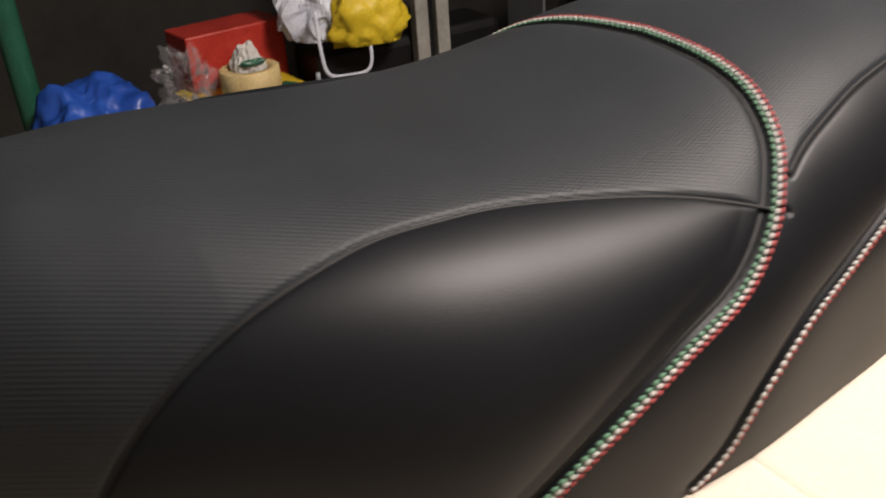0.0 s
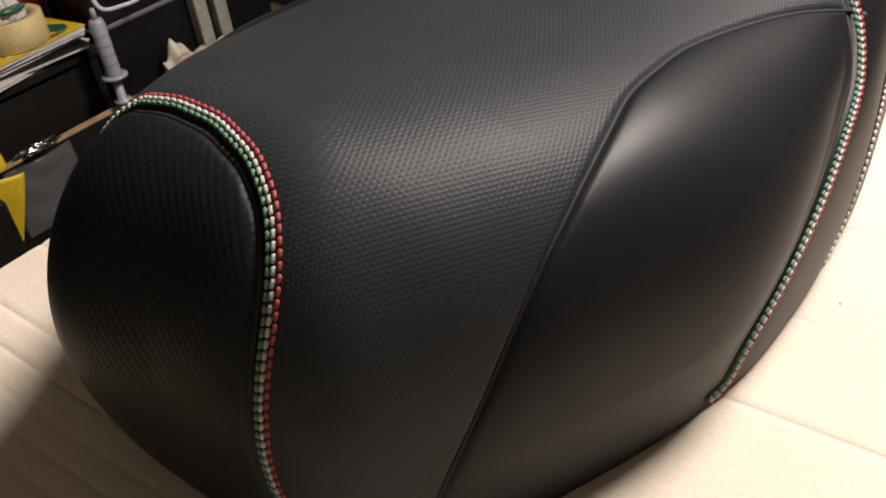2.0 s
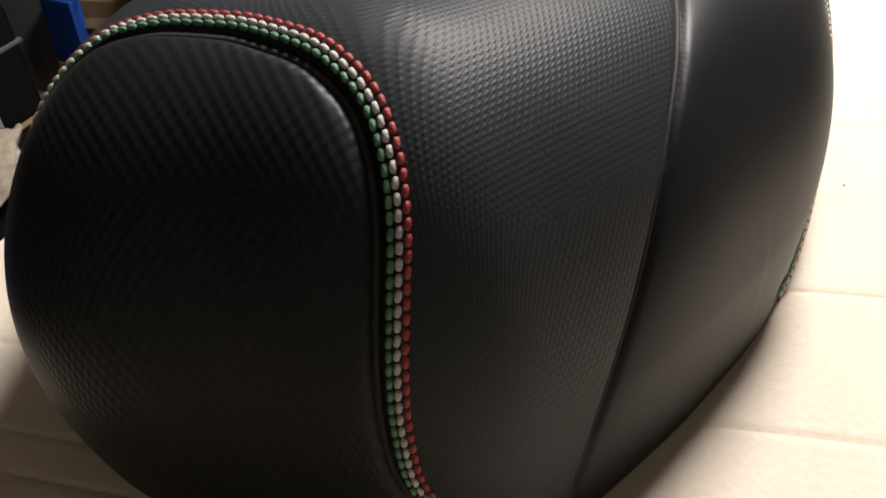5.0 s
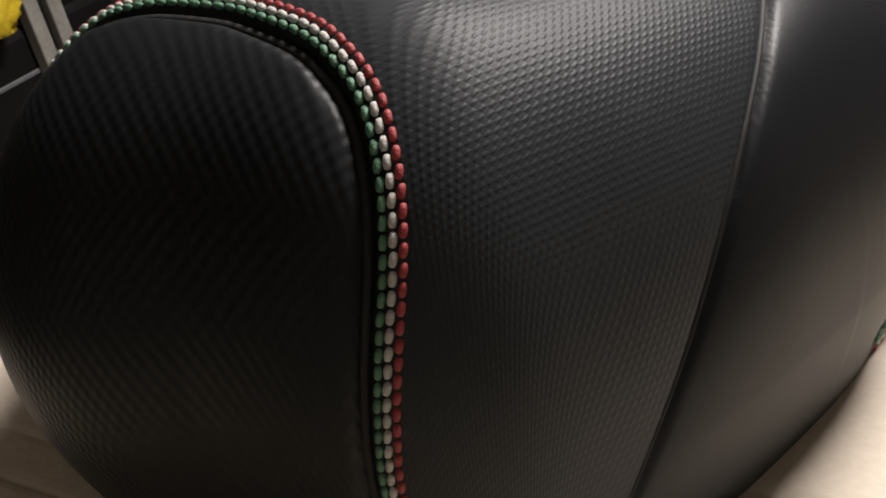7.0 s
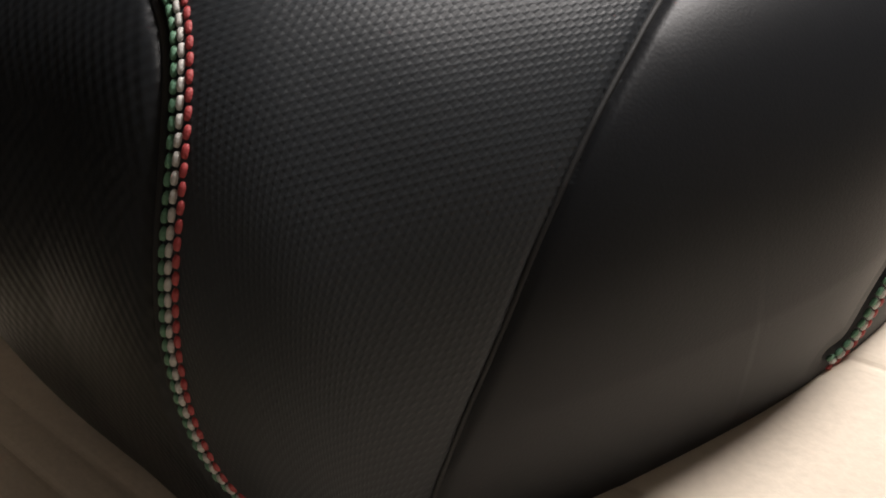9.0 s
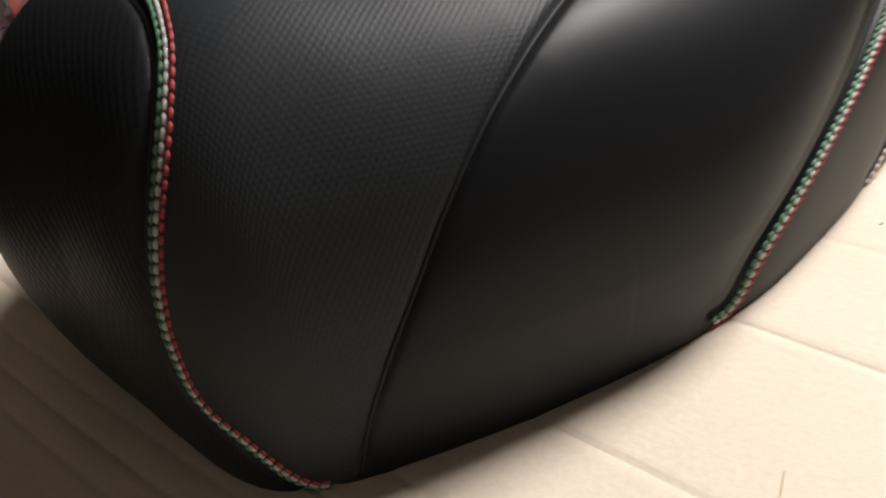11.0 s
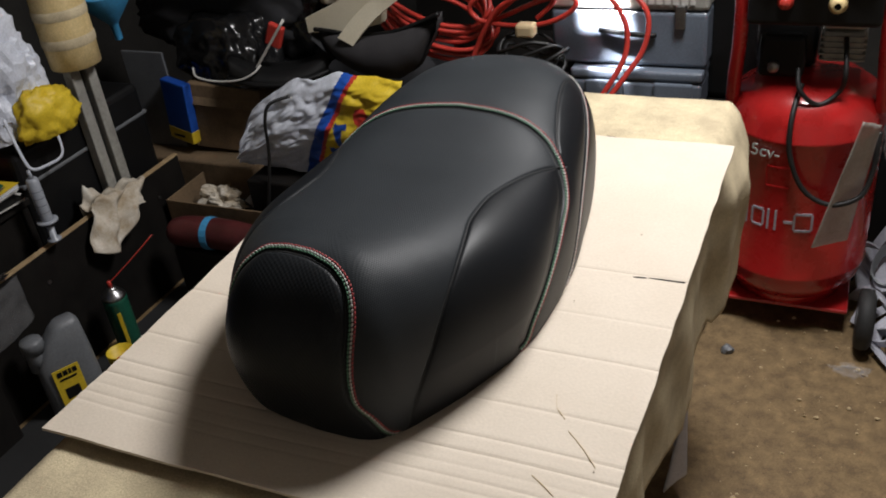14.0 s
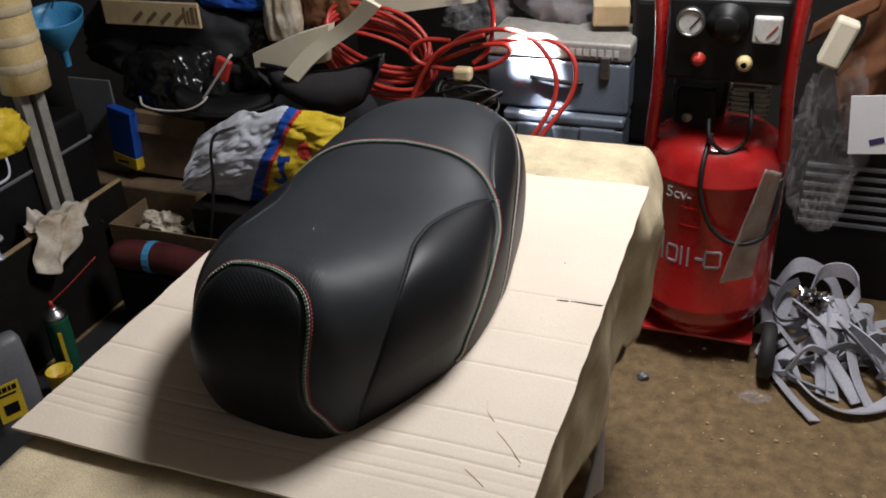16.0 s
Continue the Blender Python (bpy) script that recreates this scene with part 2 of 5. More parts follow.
def sheet(fn, nu, nv, thick=0.0, bm=None):
    """A surface from fn(u, v) with u, v in 0..1, made solid when thick is given."""
    own = bmesh.new()
    g = [[own.verts.new(fn(i / nu, j / nv)) for j in range(nv + 1)] for i in range(nu + 1)]
    for i in range(nu):
        for j in range(nv):
            own.faces.new((g[i][j], g[i + 1][j], g[i + 1][j + 1], g[i][j + 1]))
    if thick:
        bmesh.ops.recalc_face_normals(own, faces=own.faces)
        bmesh.ops.solidify(own, geom=own.faces[:], thickness=thick)
    return join(bm, own)


def lump(sx, sy, sz, at=(0, 0, 0), crumple=0.18, freq=2.2, sub=4, seed=0, flat=True, bm=None, fold=0.0):
    """A crumpled soft body: a round form with creased noise, flattened where it lies."""
    own = bmesh.new()
    bmesh.ops.create_icosphere(own, subdivisions=sub, radius=1)
    off = Vector((seed * 7.31, seed * 3.17, seed * 1.93))
    for v in own.verts:
        d = v.co.normalized()
        k = noise.noise(d * freq + off)
        r = abs(noise.noise(d * freq * 2.3 + off * 2))
        f = abs(noise.noise(d * freq * 5.1 + off * 3))
        v.co = d * (1 + crumple * (1.3 * k - 1.5 * r - fold * f))
        if flat and v.co.z < -0.55:
            v.co.z = -0.55 - (v.co.z + 0.55) * 0.05
    bmesh.ops.scale(own, vec=(sx / 2, sy / 2, sz / 1.5), verts=own.verts)
    lo = min(v.co.z for v in own.verts)
    bmesh.ops.translate(own, vec=(at[0], at[1], at[2] - lo), verts=own.verts)
    return join(bm, own)

# ---- the place ----
TOP = 0.80
FX0, FX1, FY0, FY1, CEIL = -2.3, 2.4, -2.4, 2.5, 2.45


def slab(name, sx, sy, sz, at, mat, label, category):
    return tagged(part(name, box(sx, sy, sz, at, 0.0), mat), label, category, kind="structure")


def floor_height(u, v):
    x, y = FX0 + u * (FX1 - FX0), FY0 + v * (FY1 - FY0)
    return (x, y, 0.004 * noise.noise(Vector((x * 3, y * 3, 0))) + 0.002 * noise.noise(Vector((x * 17, y * 17, 4))))


tagged(part("floor", sheet(floor_height, 120, 120), M["floor"], smooth=True), "brown dusty concrete floor with stains and crumbs", "floor", kind="structure")
slab("wall_north", FX1 - FX0 + 0.2, 0.1, CEIL, ((FX0 + FX1) / 2, FY1 + 0.05, 0), M["wall"], "back wall of the garage, its unlit dark put into the colour", "wall")
slab("wall_south", FX1 - FX0 + 0.2, 0.1, CEIL, ((FX0 + FX1) / 2, FY0 - 0.05, 0), M["bounce_wall"], "unseen front wall of the garage, pale to bounce light", "wall")
slab("wall_west", 0.1, FY1 - FY0, CEIL, (FX0 - 0.05, (FY0 + FY1) / 2, 0), M["wall"], "side wall of the garage, its unlit dark put into the colour", "wall")
slab("wall_east", 0.1, FY1 - FY0, CEIL, (FX1 + 0.05, (FY0 + FY1) / 2, 0), M["bounce_wall"], "unseen side wall of the garage, pale to bounce light", "wall")
slab("ceiling", FX1 - FX0 + 0.2, FY1 - FY0 + 0.2, 0.1, ((FX0 + FX1) / 2, (FY0 + FY1) / 2, CEIL), M["ceiling"], "unseen garage ceiling, pale to bounce light down", "ceiling")


# ---- work table, its cloth and the cardboard ----
def work_table():
    t = thing("work_table", "work table hidden under a stained canvas cloth", "table", (-0.05, 0.29, 0))
    part("tabletop", box(0.58, 1.22, 0.03, (0, 0, 0.755)), M["darkwood"], t)
    for x in (-0.20, 0.20):
        for y in (-0.48, 0.48):
            part("leg", box(0.05, 0.05, 0.755, (x, y, 0)), M["darkwood"], t)
    return t


work_table()


def cloth_point(u, v):
    """The canvas: flat on the table, then hanging down its side with folds."""
    y = -0.34 + v * 1.26
    across = u * 1.02
    flat = 0.612
    if across < flat:
        z = TOP - 0.008 + 0.003 * noise.noise(Vector((across * 9, y * 7, 2)))
        return (-0.355 + across, y, z - 0.004)
    d = across - flat
    ripple = 0.009 * math.sin(y * 19 + 1.2 * math.sin(y * 6)) + 0.010 * noise.noise(Vector((y * 11, d * 8, 5)))
    bend = min(d / 0.03, 1)
    x = -0.355 + flat + 0.012 * bend + (0.008 + ripple) * min(d / 0.16, 1) + 0.032 * min(max((y - 0.655) / 0.05, 0), 1) * min(d / 0.12, 1) * (1.1 - 0.5 * min(d / 0.4, 1))
    length = (1.0 + 0.16 * noise.noise(Vector((y * 3.1, 0, 9)))) * (0.84 if y > 0.66 else 0.80 - 0.25 * max(0.45 - y, 0))
    return (x, y, TOP - 0.012 - max(d - 0.006, 0) * length)


CLOTH = tagged(part("canvas_cloth", sheet(cloth_point, 90, 110, 0.003), M["canvas_dirty"], smooth=True),
       "stained beige canvas cloth draped over the work table", "cloth")
BX0, BX1, BY0, BY1 = -0.378, 0.298, -0.20, 0.702
CREASES = ((0.287, 0.0013), (0.182, 0.0005), (0.100, 0.0013), (-0.004, 0.0011), (-0.063, 0.0012), (-0.088, 0.0015), (-0.110, 0.0004), (-0.127, 0.0008), (-0.143, 0.0006))


def card_point(u, v):
    x, y = BX0 + u * (BX1 - BX0), BY0 + v * (BY1 - BY0)
    z = TOP
    for yc, d in CREASES:
        z -= d * math.exp(-(((y - yc - 0.004 * math.sin(x * 9)) / 0.0028) ** 2))
    z += 0.0012 * noise.noise(Vector((x * 6, y * 6, 1)))
    wob = 0.004 * noise.noise(Vector((x * 14, y * 14, 3)))
    if u in (0, 1):
        x += wob
    if v in (0, 1):
        y += wob
    return (x, y, z)


CARD = tagged(part("cardboard_sheet", sheet(card_point, 60, 420, -0.004), M["card"], smooth=False),
       "flattened beige corrugated cardboard sheet with fold creases", "cardboard")


def card_mark(name, pts, mat, label, on=None, z=TOP + 0.0038):
    """A scuff or tear: a thin ragged patch lying on the cardboard."""
    bm = bmesh.new()
    lo = [bm.verts.new((x, y, z - 0.0012)) for x, y in pts]
    hi = [bm.verts.new((x, y, z + 0.0016)) for x, y in pts]
    bm.faces.new(hi)
    bm.faces.new(lo[::-1])
    for a in range(len(pts)):
        b = (a + 1) % len(pts)
        bm.faces.new((lo[a], lo[b], hi[b], hi[a]))
    bmesh.ops.recalc_face_normals(bm, faces=bm.faces)
    part(name, bm, mat, on or CARD, label)


card_mark("torn_mark", ((0.225, 0.2835), (0.232, 0.2850), (0.242, 0.2860), (0.243, 0.2842), (0.232, 0.2826)), M["darkwood"], "dark torn mark on the fold")
card_mark("torn_mark", ((0.246, 0.2858), (0.262, 0.2872), (0.280, 0.2868), (0.294, 0.2880), (0.293, 0.2852), (0.278, 0.2850), (0.262, 0.2850)), M["darkwood"], "dark torn mark on the fold")
for scratch in (((0.196, 0.030), (0.203, 0.008), (0.217, -0.007)), ((0.226, -0.024), (0.238, -0.035), (0.250, -0.047), (0.268, -0.068)), ((0.208, -0.097), (0.222, -0.106), (0.238, -0.118))):
    card_mark("scratch", [(x, y + 0.0003) for x, y in scratch] + [(x - 0.0003, y - 0.0003) for x, y in scratch[::-1]], M["canvas"], "thin scratch", None, TOP + 0.0030)
for mx in (0.072, 0.163):
    card_mark("dark_mark", ((mx, 0.722), (mx + 0.018, 0.721), (mx + 0.019, 0.727), (mx + 0.002, 0.729)), M["darkwood"], "dark stuck scrap", CLOTH, TOP - 0.0105)
rnd_card = random.Random(12)
for _ in range(3):
    cx, cy, r = rnd_card.uniform(0.15, 0.28), rnd_card.uniform(-0.12, 0.66), rnd_card.uniform(0.0005, 0.0008)
    card_mark("speck", [(cx + r * rnd_card.uniform(0.7, 1.5) * math.cos(q * 1.05), cy + r * rnd_card.uniform(0.7, 1.3) * math.sin(q * 1.05)) for q in range(6)], M["card_edge"], "")


tagged(part("grey_rag", sheet(lambda u, v: (0.215 + 0.035 * math.sin(u * 5 + v), 0.60 + 0.16 * u, 0.06 + 0.22 * v + 0.05 * u * (1 - v) + 0.012 * math.sin(u * 11)), 16, 16, 0.004), M["strip"], smooth=True),
       "grey rag hanging from under the canvas cloth", "rag")


# ---- the scooter seat ----
AX, LEAN, LOW = -0.0465, 0.0025, 0.803
OUTLINE = ((0, -0.1061), (0.0555, -0.1058), (0.0891, -0.0926), (0.1124, -0.0588), (0.1497, 0.0105), (0.184, 0.102), (0.1934, 0.1942), (0.1921, 0.2835), (0.182, 0.3639), (0.1642, 0.4751), (0.1318, 0.57), (0.0794, 0.6325), (0, 0.6543))
HEIGHT = ((-0.12, 0.2076), (-0.05, 0.2121), (0, 0.2048), (0.1, 0.1901), (0.2, 0.1795), (0.28, 0.1803), (0.36, 0.195), (0.42, 0.2036), (0.5, 0.2063), (0.6, 0.191), (0.67, 0.1538))
NK, NS = 1440, 220


def outline_points():
    ring = list(OUTLINE) + [(-x, y) for x, y in OUTLINE[-2:0:-1]]
    line = np.array([(p.x, p.y) for p in smooth_line([(x, y, 0) for x, y in ring], 24, True)])
    line = np.vstack([line, line[:1]])
    run = np.concatenate([[0], np.cumsum(np.linalg.norm(np.diff(line, axis=0), axis=1))])
    at = np.linspace(0, run[-1], NK, endpoint=False)
    return np.stack([np.interp(at, run, line[:, i]) for i in (0, 1)], -1)


RING = outline_points()
RISE = np.array([(p[0], p[1]) for p in smooth_line([(y, h, 0) for y, h in HEIGHT], 20)]).T


def section(p, m):
    """The seat's section from the lower edge to the spine, by even steps of its length."""
    a = np.linspace(0, 1, 3000) * math.pi / 2
    d, h = 1 - np.cos(a) ** (2 / p), np.sin(a) ** (2 / m)
    run = np.concatenate([[0], np.cumsum(np.hypot(np.diff(d), np.diff(h)))])
    at = np.linspace(0, run[-1], 400)
    return np.interp(at, run, d), np.interp(at, run, h)


SEC_D, SEC_H = section(3.290, 4.543)



def seat_surface(k, s, sink=0.0):
    """Seat skin: k in 0..1 round the outline from the nose, s from the lower edge (0) to the spine (1)."""
    k, s = np.broadcast_arrays(np.asarray(k, float) % 1.0, np.asarray(s, float))
    f = k * NK
    i = np.floor(f).astype(int) % NK
    t = (f - np.floor(f))[..., None]
    b = RING[i] * (1 - t) + RING[(i + 1) % NK] * t
    spine = np.stack([0 * b[..., 0], np.clip(b[..., 1], 0.03, 0.50)], -1)
    to = spine - b
    L = np.linalg.norm(to, axis=-1)
    steps = np.linspace(0, 1, 400)
    d, h = np.interp(s, steps, SEC_D), np.interp(s, steps, SEC_H)
    nose = np.clip((0.06 - b[..., 1]) / 0.12, 0, 1) * np.clip(1.4 - np.abs(b[..., 0]) / 0.10, 0, 1)
    near = np.clip(-b[..., 0] / 0.06, 0, 1) * np.clip((0.16 - b[..., 1]) / 0.14, 0, 1)
    out = (0.006 + 0.004 * nose) * np.sin(math.pi * np.clip(h / 0.92, 0, 1)) ** 1.2 - (0.003 + 0.010 * near) * np.exp(-h / 0.06) + 0.007 * near * np.sin(math.pi * np.clip(h, 0, 1)) ** 2
    xy = b + to * (d - out / L)[..., None]
    h = h * np.interp(xy[..., 1], RISE[0], RISE[1]) - sink
    return np.stack([xy[..., 0] + AX + LEAN * (xy[..., 1] - 0.28), xy[..., 1], LOW + h], -1)


SK, SS = np.arange(NK) / NK, np.linspace(0, 1, NS)
SEATGRID = seat_surface(SK[:, None], SS[None, :])

# seams in the skin's own coordinates (k, s)
NOSE_STITCH = ((0.0548, 0), (0.0472, 0.0332), (0.04, 0.1058), (0.0329, 0.1655), (0.032, 0.2442), (0.0335, 0.3184), (0.036, 0.3832), (0.0385, 0.4397), (0.0399, 0.4985), (0.0389, 0.5584), (0.0346, 0.6063), (0.0258, 0.6519), (0.0104, 0.6827), (-0.0087, 0.7057), (-0.0363, 0.71), (-0.0562, 0.6582), (-0.0634, 0.6094), (-0.068, 0.5435), (-0.0718, 0.4664), (-0.0673, 0.297), (-0.0626, 0.0056))
SIDE_SEAM = ((0.0613, 0), (0.0656, 0.0781), (0.0728, 0.1653), (0.0822, 0.2557), (0.0924, 0.3417), (0.1059, 0.4219), (0.1235, 0.4925), (0.142, 0.5552), (0.1621, 0.6102), (0.1801, 0.6309), (0.2007, 0.6358), (0.2257, 0.6057), (0.2503, 0.5472), (0.2771, 0.4461))
ARCH_STITCH = ((0.1562, 0), (0.1646, 0.0278), (0.1718, 0.0954), (0.1878, 0.173), (0.2075, 0.252), (0.2287, 0.3218), (0.2522, 0.374), (0.2697, 0.4396), (0.2797, 0.4956), (0.2888, 0.5607), (0.2969, 0.6713), (0.3023, 0.8159), (0.3058, 0.9964))
REAR_SEAM = ((0.2839, 0.4933), (0.2929, 0.5137), (0.306, 0.5319), (0.3336, 0.5614), (0.3626, 0.5706), (0.3854, 0.5484), (0.4001, 0.5113))
REAR_STITCH = ((0.2363, 0.0023), (0.2485, 0.0643), (0.2611, 0.1712), (0.278, 0.2484), (0.3004, 0.2921), (0.3338, 0.3508), (0.377, 0.4179), (0.4026, 0.4607), (0.4316, 0.4922), (0.4706, 0.5124), (0.4997, 0.5277))
BASE = Vector((AX, 0.28, TOP))


def skin_line(points, mirror=False, step=0.001):
    """The line on the skin through (k, s) points, at even steps, with the outward normal at each place."""
    ks = np.array([(p[0], p[1]) for p in smooth_line([(k, s, 0) for k, s in points], 20)])
    if mirror:
        ks[:, 0] *= -1
    p = seat_surface(ks[:, 0], ks[:, 1])
    run = np.concatenate([[0], np.cumsum(np.linalg.norm(np.diff(p, axis=0), axis=1))])
    at = np.arange(0, run[-1], step)
    k, s = np.interp(at, run, ks[:, 0]), np.clip(np.interp(at, run, ks[:, 1]), 0.012, 0.995)
    p = seat_surface(k, s)
    a = seat_surface(k + 0.002, s) - seat_surface(k - 0.002, s)
    b = seat_surface(k, np.clip(s + 0.004, 0, 1)) - seat_surface(k, np.clip(s - 0.004, 0, 1))
    n = np.cross(a, b)
    n /= np.linalg.norm(n, axis=1)[:, None] + 1e-12
    return p, n


def beside(line, off):
    """A line on the skin moved sideways by off metres."""
    p, n = line
    d = np.gradient(p, axis=0)
    side = np.cross(d, n)
    side /= np.linalg.norm(side, axis=1)[:, None] + 1e-12
    return p + side * off, n


LINES = {}
for key, pts in (("side", SIDE_SEAM), ("rear", REAR_SEAM)):
    LINES[key + "_r"], LINES[key + "_l"] = skin_line(pts), skin_line(pts, True)
LINES["nose"] = skin_line(NOSE_STITCH)
right, left = skin_line(ARCH_STITCH), skin_line(ARCH_STITCH, True)
LINES["arch"] = tuple(np.concatenate([a, b[::-1]]) for a, b in zip(right, left))
right, left = skin_line(REAR_STITCH), skin_line(REAR_STITCH, True)
LINES["tail"] = tuple(np.concatenate([a, b[::-1]]) for a, b in zip(right, left))
SEAMS = {"side_r": LINES["side_r"], "side_l": LINES["side_l"], "rear_r": LINES["rear_r"], "rear_l": LINES["rear_l"],
         "nose": beside(LINES["nose"], -0.0072), "arch": beside(LINES["arch"], -0.0072), "tail": beside(LINES["tail"], -0.0055)}


def spine_normal(n):
    """On the spine both halves share one normal."""
    m = n[:, -2] + n[-np.arange(NK) % NK, -2]
    return m / np.linalg.norm(m, axis=-1)[:, None]


def seat_skin():
    grid = SEATGRID.copy()
    a = np.roll(grid, -1, 0) - np.roll(grid, 1, 0)
    b = np.gradient(grid, axis=1)
    n = np.cross(a, b)
    n /= np.linalg.norm(n, axis=-1)[..., None] + 1e-12
    n[:, -1] = spine_normal(n)
    flat = grid.reshape(-1, 3)
    sink = np.zeros(len(flat))
    ks = np.broadcast_to(((SK + 0.5) % 1.0 - 0.5)[:, None], (NK, NS))
    kind = panel_of(ks, np.broadcast_to(SS[None], (NK, NS))).ravel()
    stuffed = 0.0050 * np.isin(kind, (1, 2)) * np.clip(np.broadcast_to(SS[None], (NK, NS)).ravel() / 0.18, 0, 1)
    for key in SEAMS:
        plain = key[:4] in ("side", "rear")
        pts = SEAMS[key][0][::2]
        close = np.where(((flat > pts.min(0) - 0.05) & (flat < pts.max(0) + 0.05)).all(1))[0]
        near = np.empty(len(close))
        for i in range(0, len(close), 8000):
            c = flat[close[i:i + 8000]] - np.array(BASE)
            q = pts - np.array(BASE)
            d2 = (c ** 2).sum(1)[:, None] + (q ** 2).sum(1)[None] - 2 * c @ q.T
            near[i:i + 8000] = np.sqrt(np.maximum(d2.min(1), 0))
        if key[:4] in ("side", "arch"):
            stuffed[close] *= 1 - np.exp(-np.maximum(near - (0.013 if key == "arch" else 0), 0) / 0.017)
        cut = 0.0024 * np.exp(-(near / 0.0019) ** 2) + 0.0009 * np.exp(-near / 0.007) if plain else 0.0030 * np.exp(-(near / 0.0026) ** 2) + 0.0030 * np.exp(-near / 0.010)
        sink[close] = np.maximum(sink[close], cut)
    return (flat - n.reshape(-1, 3) * (sink - stuffed)[:, None]).reshape(grid.shape)


def panel_of(k, s):
    """Which sewn panel the place (k, s) belongs to."""
    ak = np.abs(k)
    arch_k, arch_s = np.array(ARCH_STITCH).T
    side_k, side_s = np.array(SIDE_SEAM).T
    rear_k, rear_s = np.array(REAR_SEAM).T
    tail_k, tail_s = np.array(REAR_STITCH).T
    behind = ak > np.interp(s, arch_s, arch_k)
    side = ~behind & (ak > 0.064) & (s < np.interp(ak, side_k, side_s))
    tail = behind & (s < np.interp(ak, tail_k, tail_s))
    cheek = behind & ~tail & (ak < 0.40) & (s < np.interp(ak, rear_k, rear_s))
    poly = np.array(NOSE_STITCH)
    nose = np.zeros(k.shape, bool)
    for (k0, s0), (k1, s1) in zip(poly, np.roll(poly, -1, 0)):
        cross = ((s0 > s) != (s1 > s)) & (k < (k1 - k0) * (s - s0) / (s1 - s0 + 1e-12) + k0)
        nose ^= cross
    out = np.zeros(k.shape, int)
    out[side & (k > 0)], out[side & (k <= 0)] = 1, 2
    out[behind], out[cheek & (k > 0)], out[cheek & (k <= 0)], out[tail] = 3, 4, 5, 6
    out[nose] = 7
    return out


SKIN = seat_skin()
seat = thing("scooter_seat", "black vinyl scooter seat with tricolour stitching, lying on cardboard", "scooter seat", tuple(BASE))


def seat_panels():
    ks = (SK + 0.5 / NK + 0.5) % 1.0 - 0.5
    ss = (SS[:-1] + SS[1:]) / 2
    kind = panel_of(np.broadcast_to(ks[:, None], (NK, NS - 1)), np.broadcast_to(ss[None], (NK, NS - 1)))
    idx = np.arange(NK * NS).reshape(NK, NS)
    nxt = np.roll(idx, -1, 0)
    quads = np.stack([idx[:, :-1], nxt[:, :-1], nxt[:, 1:], idx[:, 1:]], -1)
    v = (SKIN - np.array(BASE)).reshape(-1, 3)
    a, b = np.roll(SKIN, -1, 0) - np.roll(SKIN, 1, 0), np.gradient(SKIN, axis=1)
    n = np.cross(a, b)
    n /= np.linalg.norm(n, axis=-1)[..., None] + 1e-12
    n[:, -1] = spine_normal(n)
    n = n.reshape(-1, 3)
    tang = np.roll(RING, -1, 0) - np.roll(RING, 1, 0)
    out = np.stack([tang[:, 1], -tang[:, 0]], -1)
    out /= np.linalg.norm(out, axis=1)[:, None]
    drop = 0.985 - SKIN[..., 2]
    uv = (SKIN[..., :2] + drop[..., None] * out[:, None]).reshape(-1, 2)
    uv[:, 1] += 0.2 * np.hypot(uv[:, 0] - AX, 0.02)
    names = (("centre_panel", "pads", "embossed black vinyl top, lamp sheen put into its lighter base"), ("side_panel", "smooth", "smooth black vinyl"), ("side_panel", "smooth", "smooth black vinyl"),
             ("pillion_panel", "pads", "embossed black vinyl top, lamp sheen put into its lighter base"), ("cheek_panel", "smooth", "smooth black vinyl"), ("cheek_panel", "smooth", "smooth black vinyl"),
             ("tail_panel", "smooth", "smooth black vinyl"), ("nose_panel", "nose", "dark embossed black vinyl"))
    for i, (name, mat, label) in enumerate(names):
        q = quads[kind == i]
        used, inv = np.unique(q, return_inverse=True)
        inv = inv.reshape(-1, 4)
        me = bpy.data.meshes.new(name)
        me.from_pydata(v[used].tolist(), [], inv.tolist())
        me.materials.append(M[mat])
        layer = me.uv_layers.new(name="UVMap")
        layer.data.foreach_set("uv", uv[used][inv.ravel()].ravel())
        me.shade_smooth()
        me.normals_split_custom_set_from_vertices(n[used].tolist())
        ob = new(name, me)
        ob.parent = seat
        tagged(ob, label)


seat_panels()


def seat_base():
    """The dark pan under the cover, just inside its lower edge."""
    ring = seat_surface(SK[::6], 0 * SK[::6] + 0.012)[:, :2]
    mid = np.array((AX, 0.28))
    bm = bmesh.new()
    rows = []
    for f, z in ((0.985, LOW + 0.010), (0.985, LOW), (0.965, TOP + 0.0005), (0.90, TOP + 0.0005)):
        rows.append([bm.verts.new((*(mid + (p - mid) * f - np.array(BASE)[:2]), z - TOP)) for p in ring])
    m = len(ring)
    for a, b in zip(rows, rows[1:]):
        for i in range(m):
            bm.faces.new((a[i], a[(i + 1) % m], b[(i + 1) % m], b[i]))
    bm.faces.new(rows[-1])
    return part("base_pan", bm, M["pan"], seat, "black plastic pan", True)


seat_base()
for key in SEAMS:
    p, n = SEAMS[key]
    plain = key[:4] in ("side", "rear")
    line = (p - n * (0.0027 if plain else 0.0056) - np.array(BASE))[::4]
    part("seam", tube(line.tolist(), 0.0012 if plain else 0.0018, 6, raw=True), M["seam"], seat, "black sewn seam", True)


def bead():
    """One stitch of thick thread: a short plump strand."""
    prof = [(0, -0.0021), (0.0008, -0.0019), (0.00116, -0.0011), (0.00126, 0), (0.00116, 0.0011), (0.0008, 0.0019), (0, 0.0021)]
    return lathe(prof, 7)


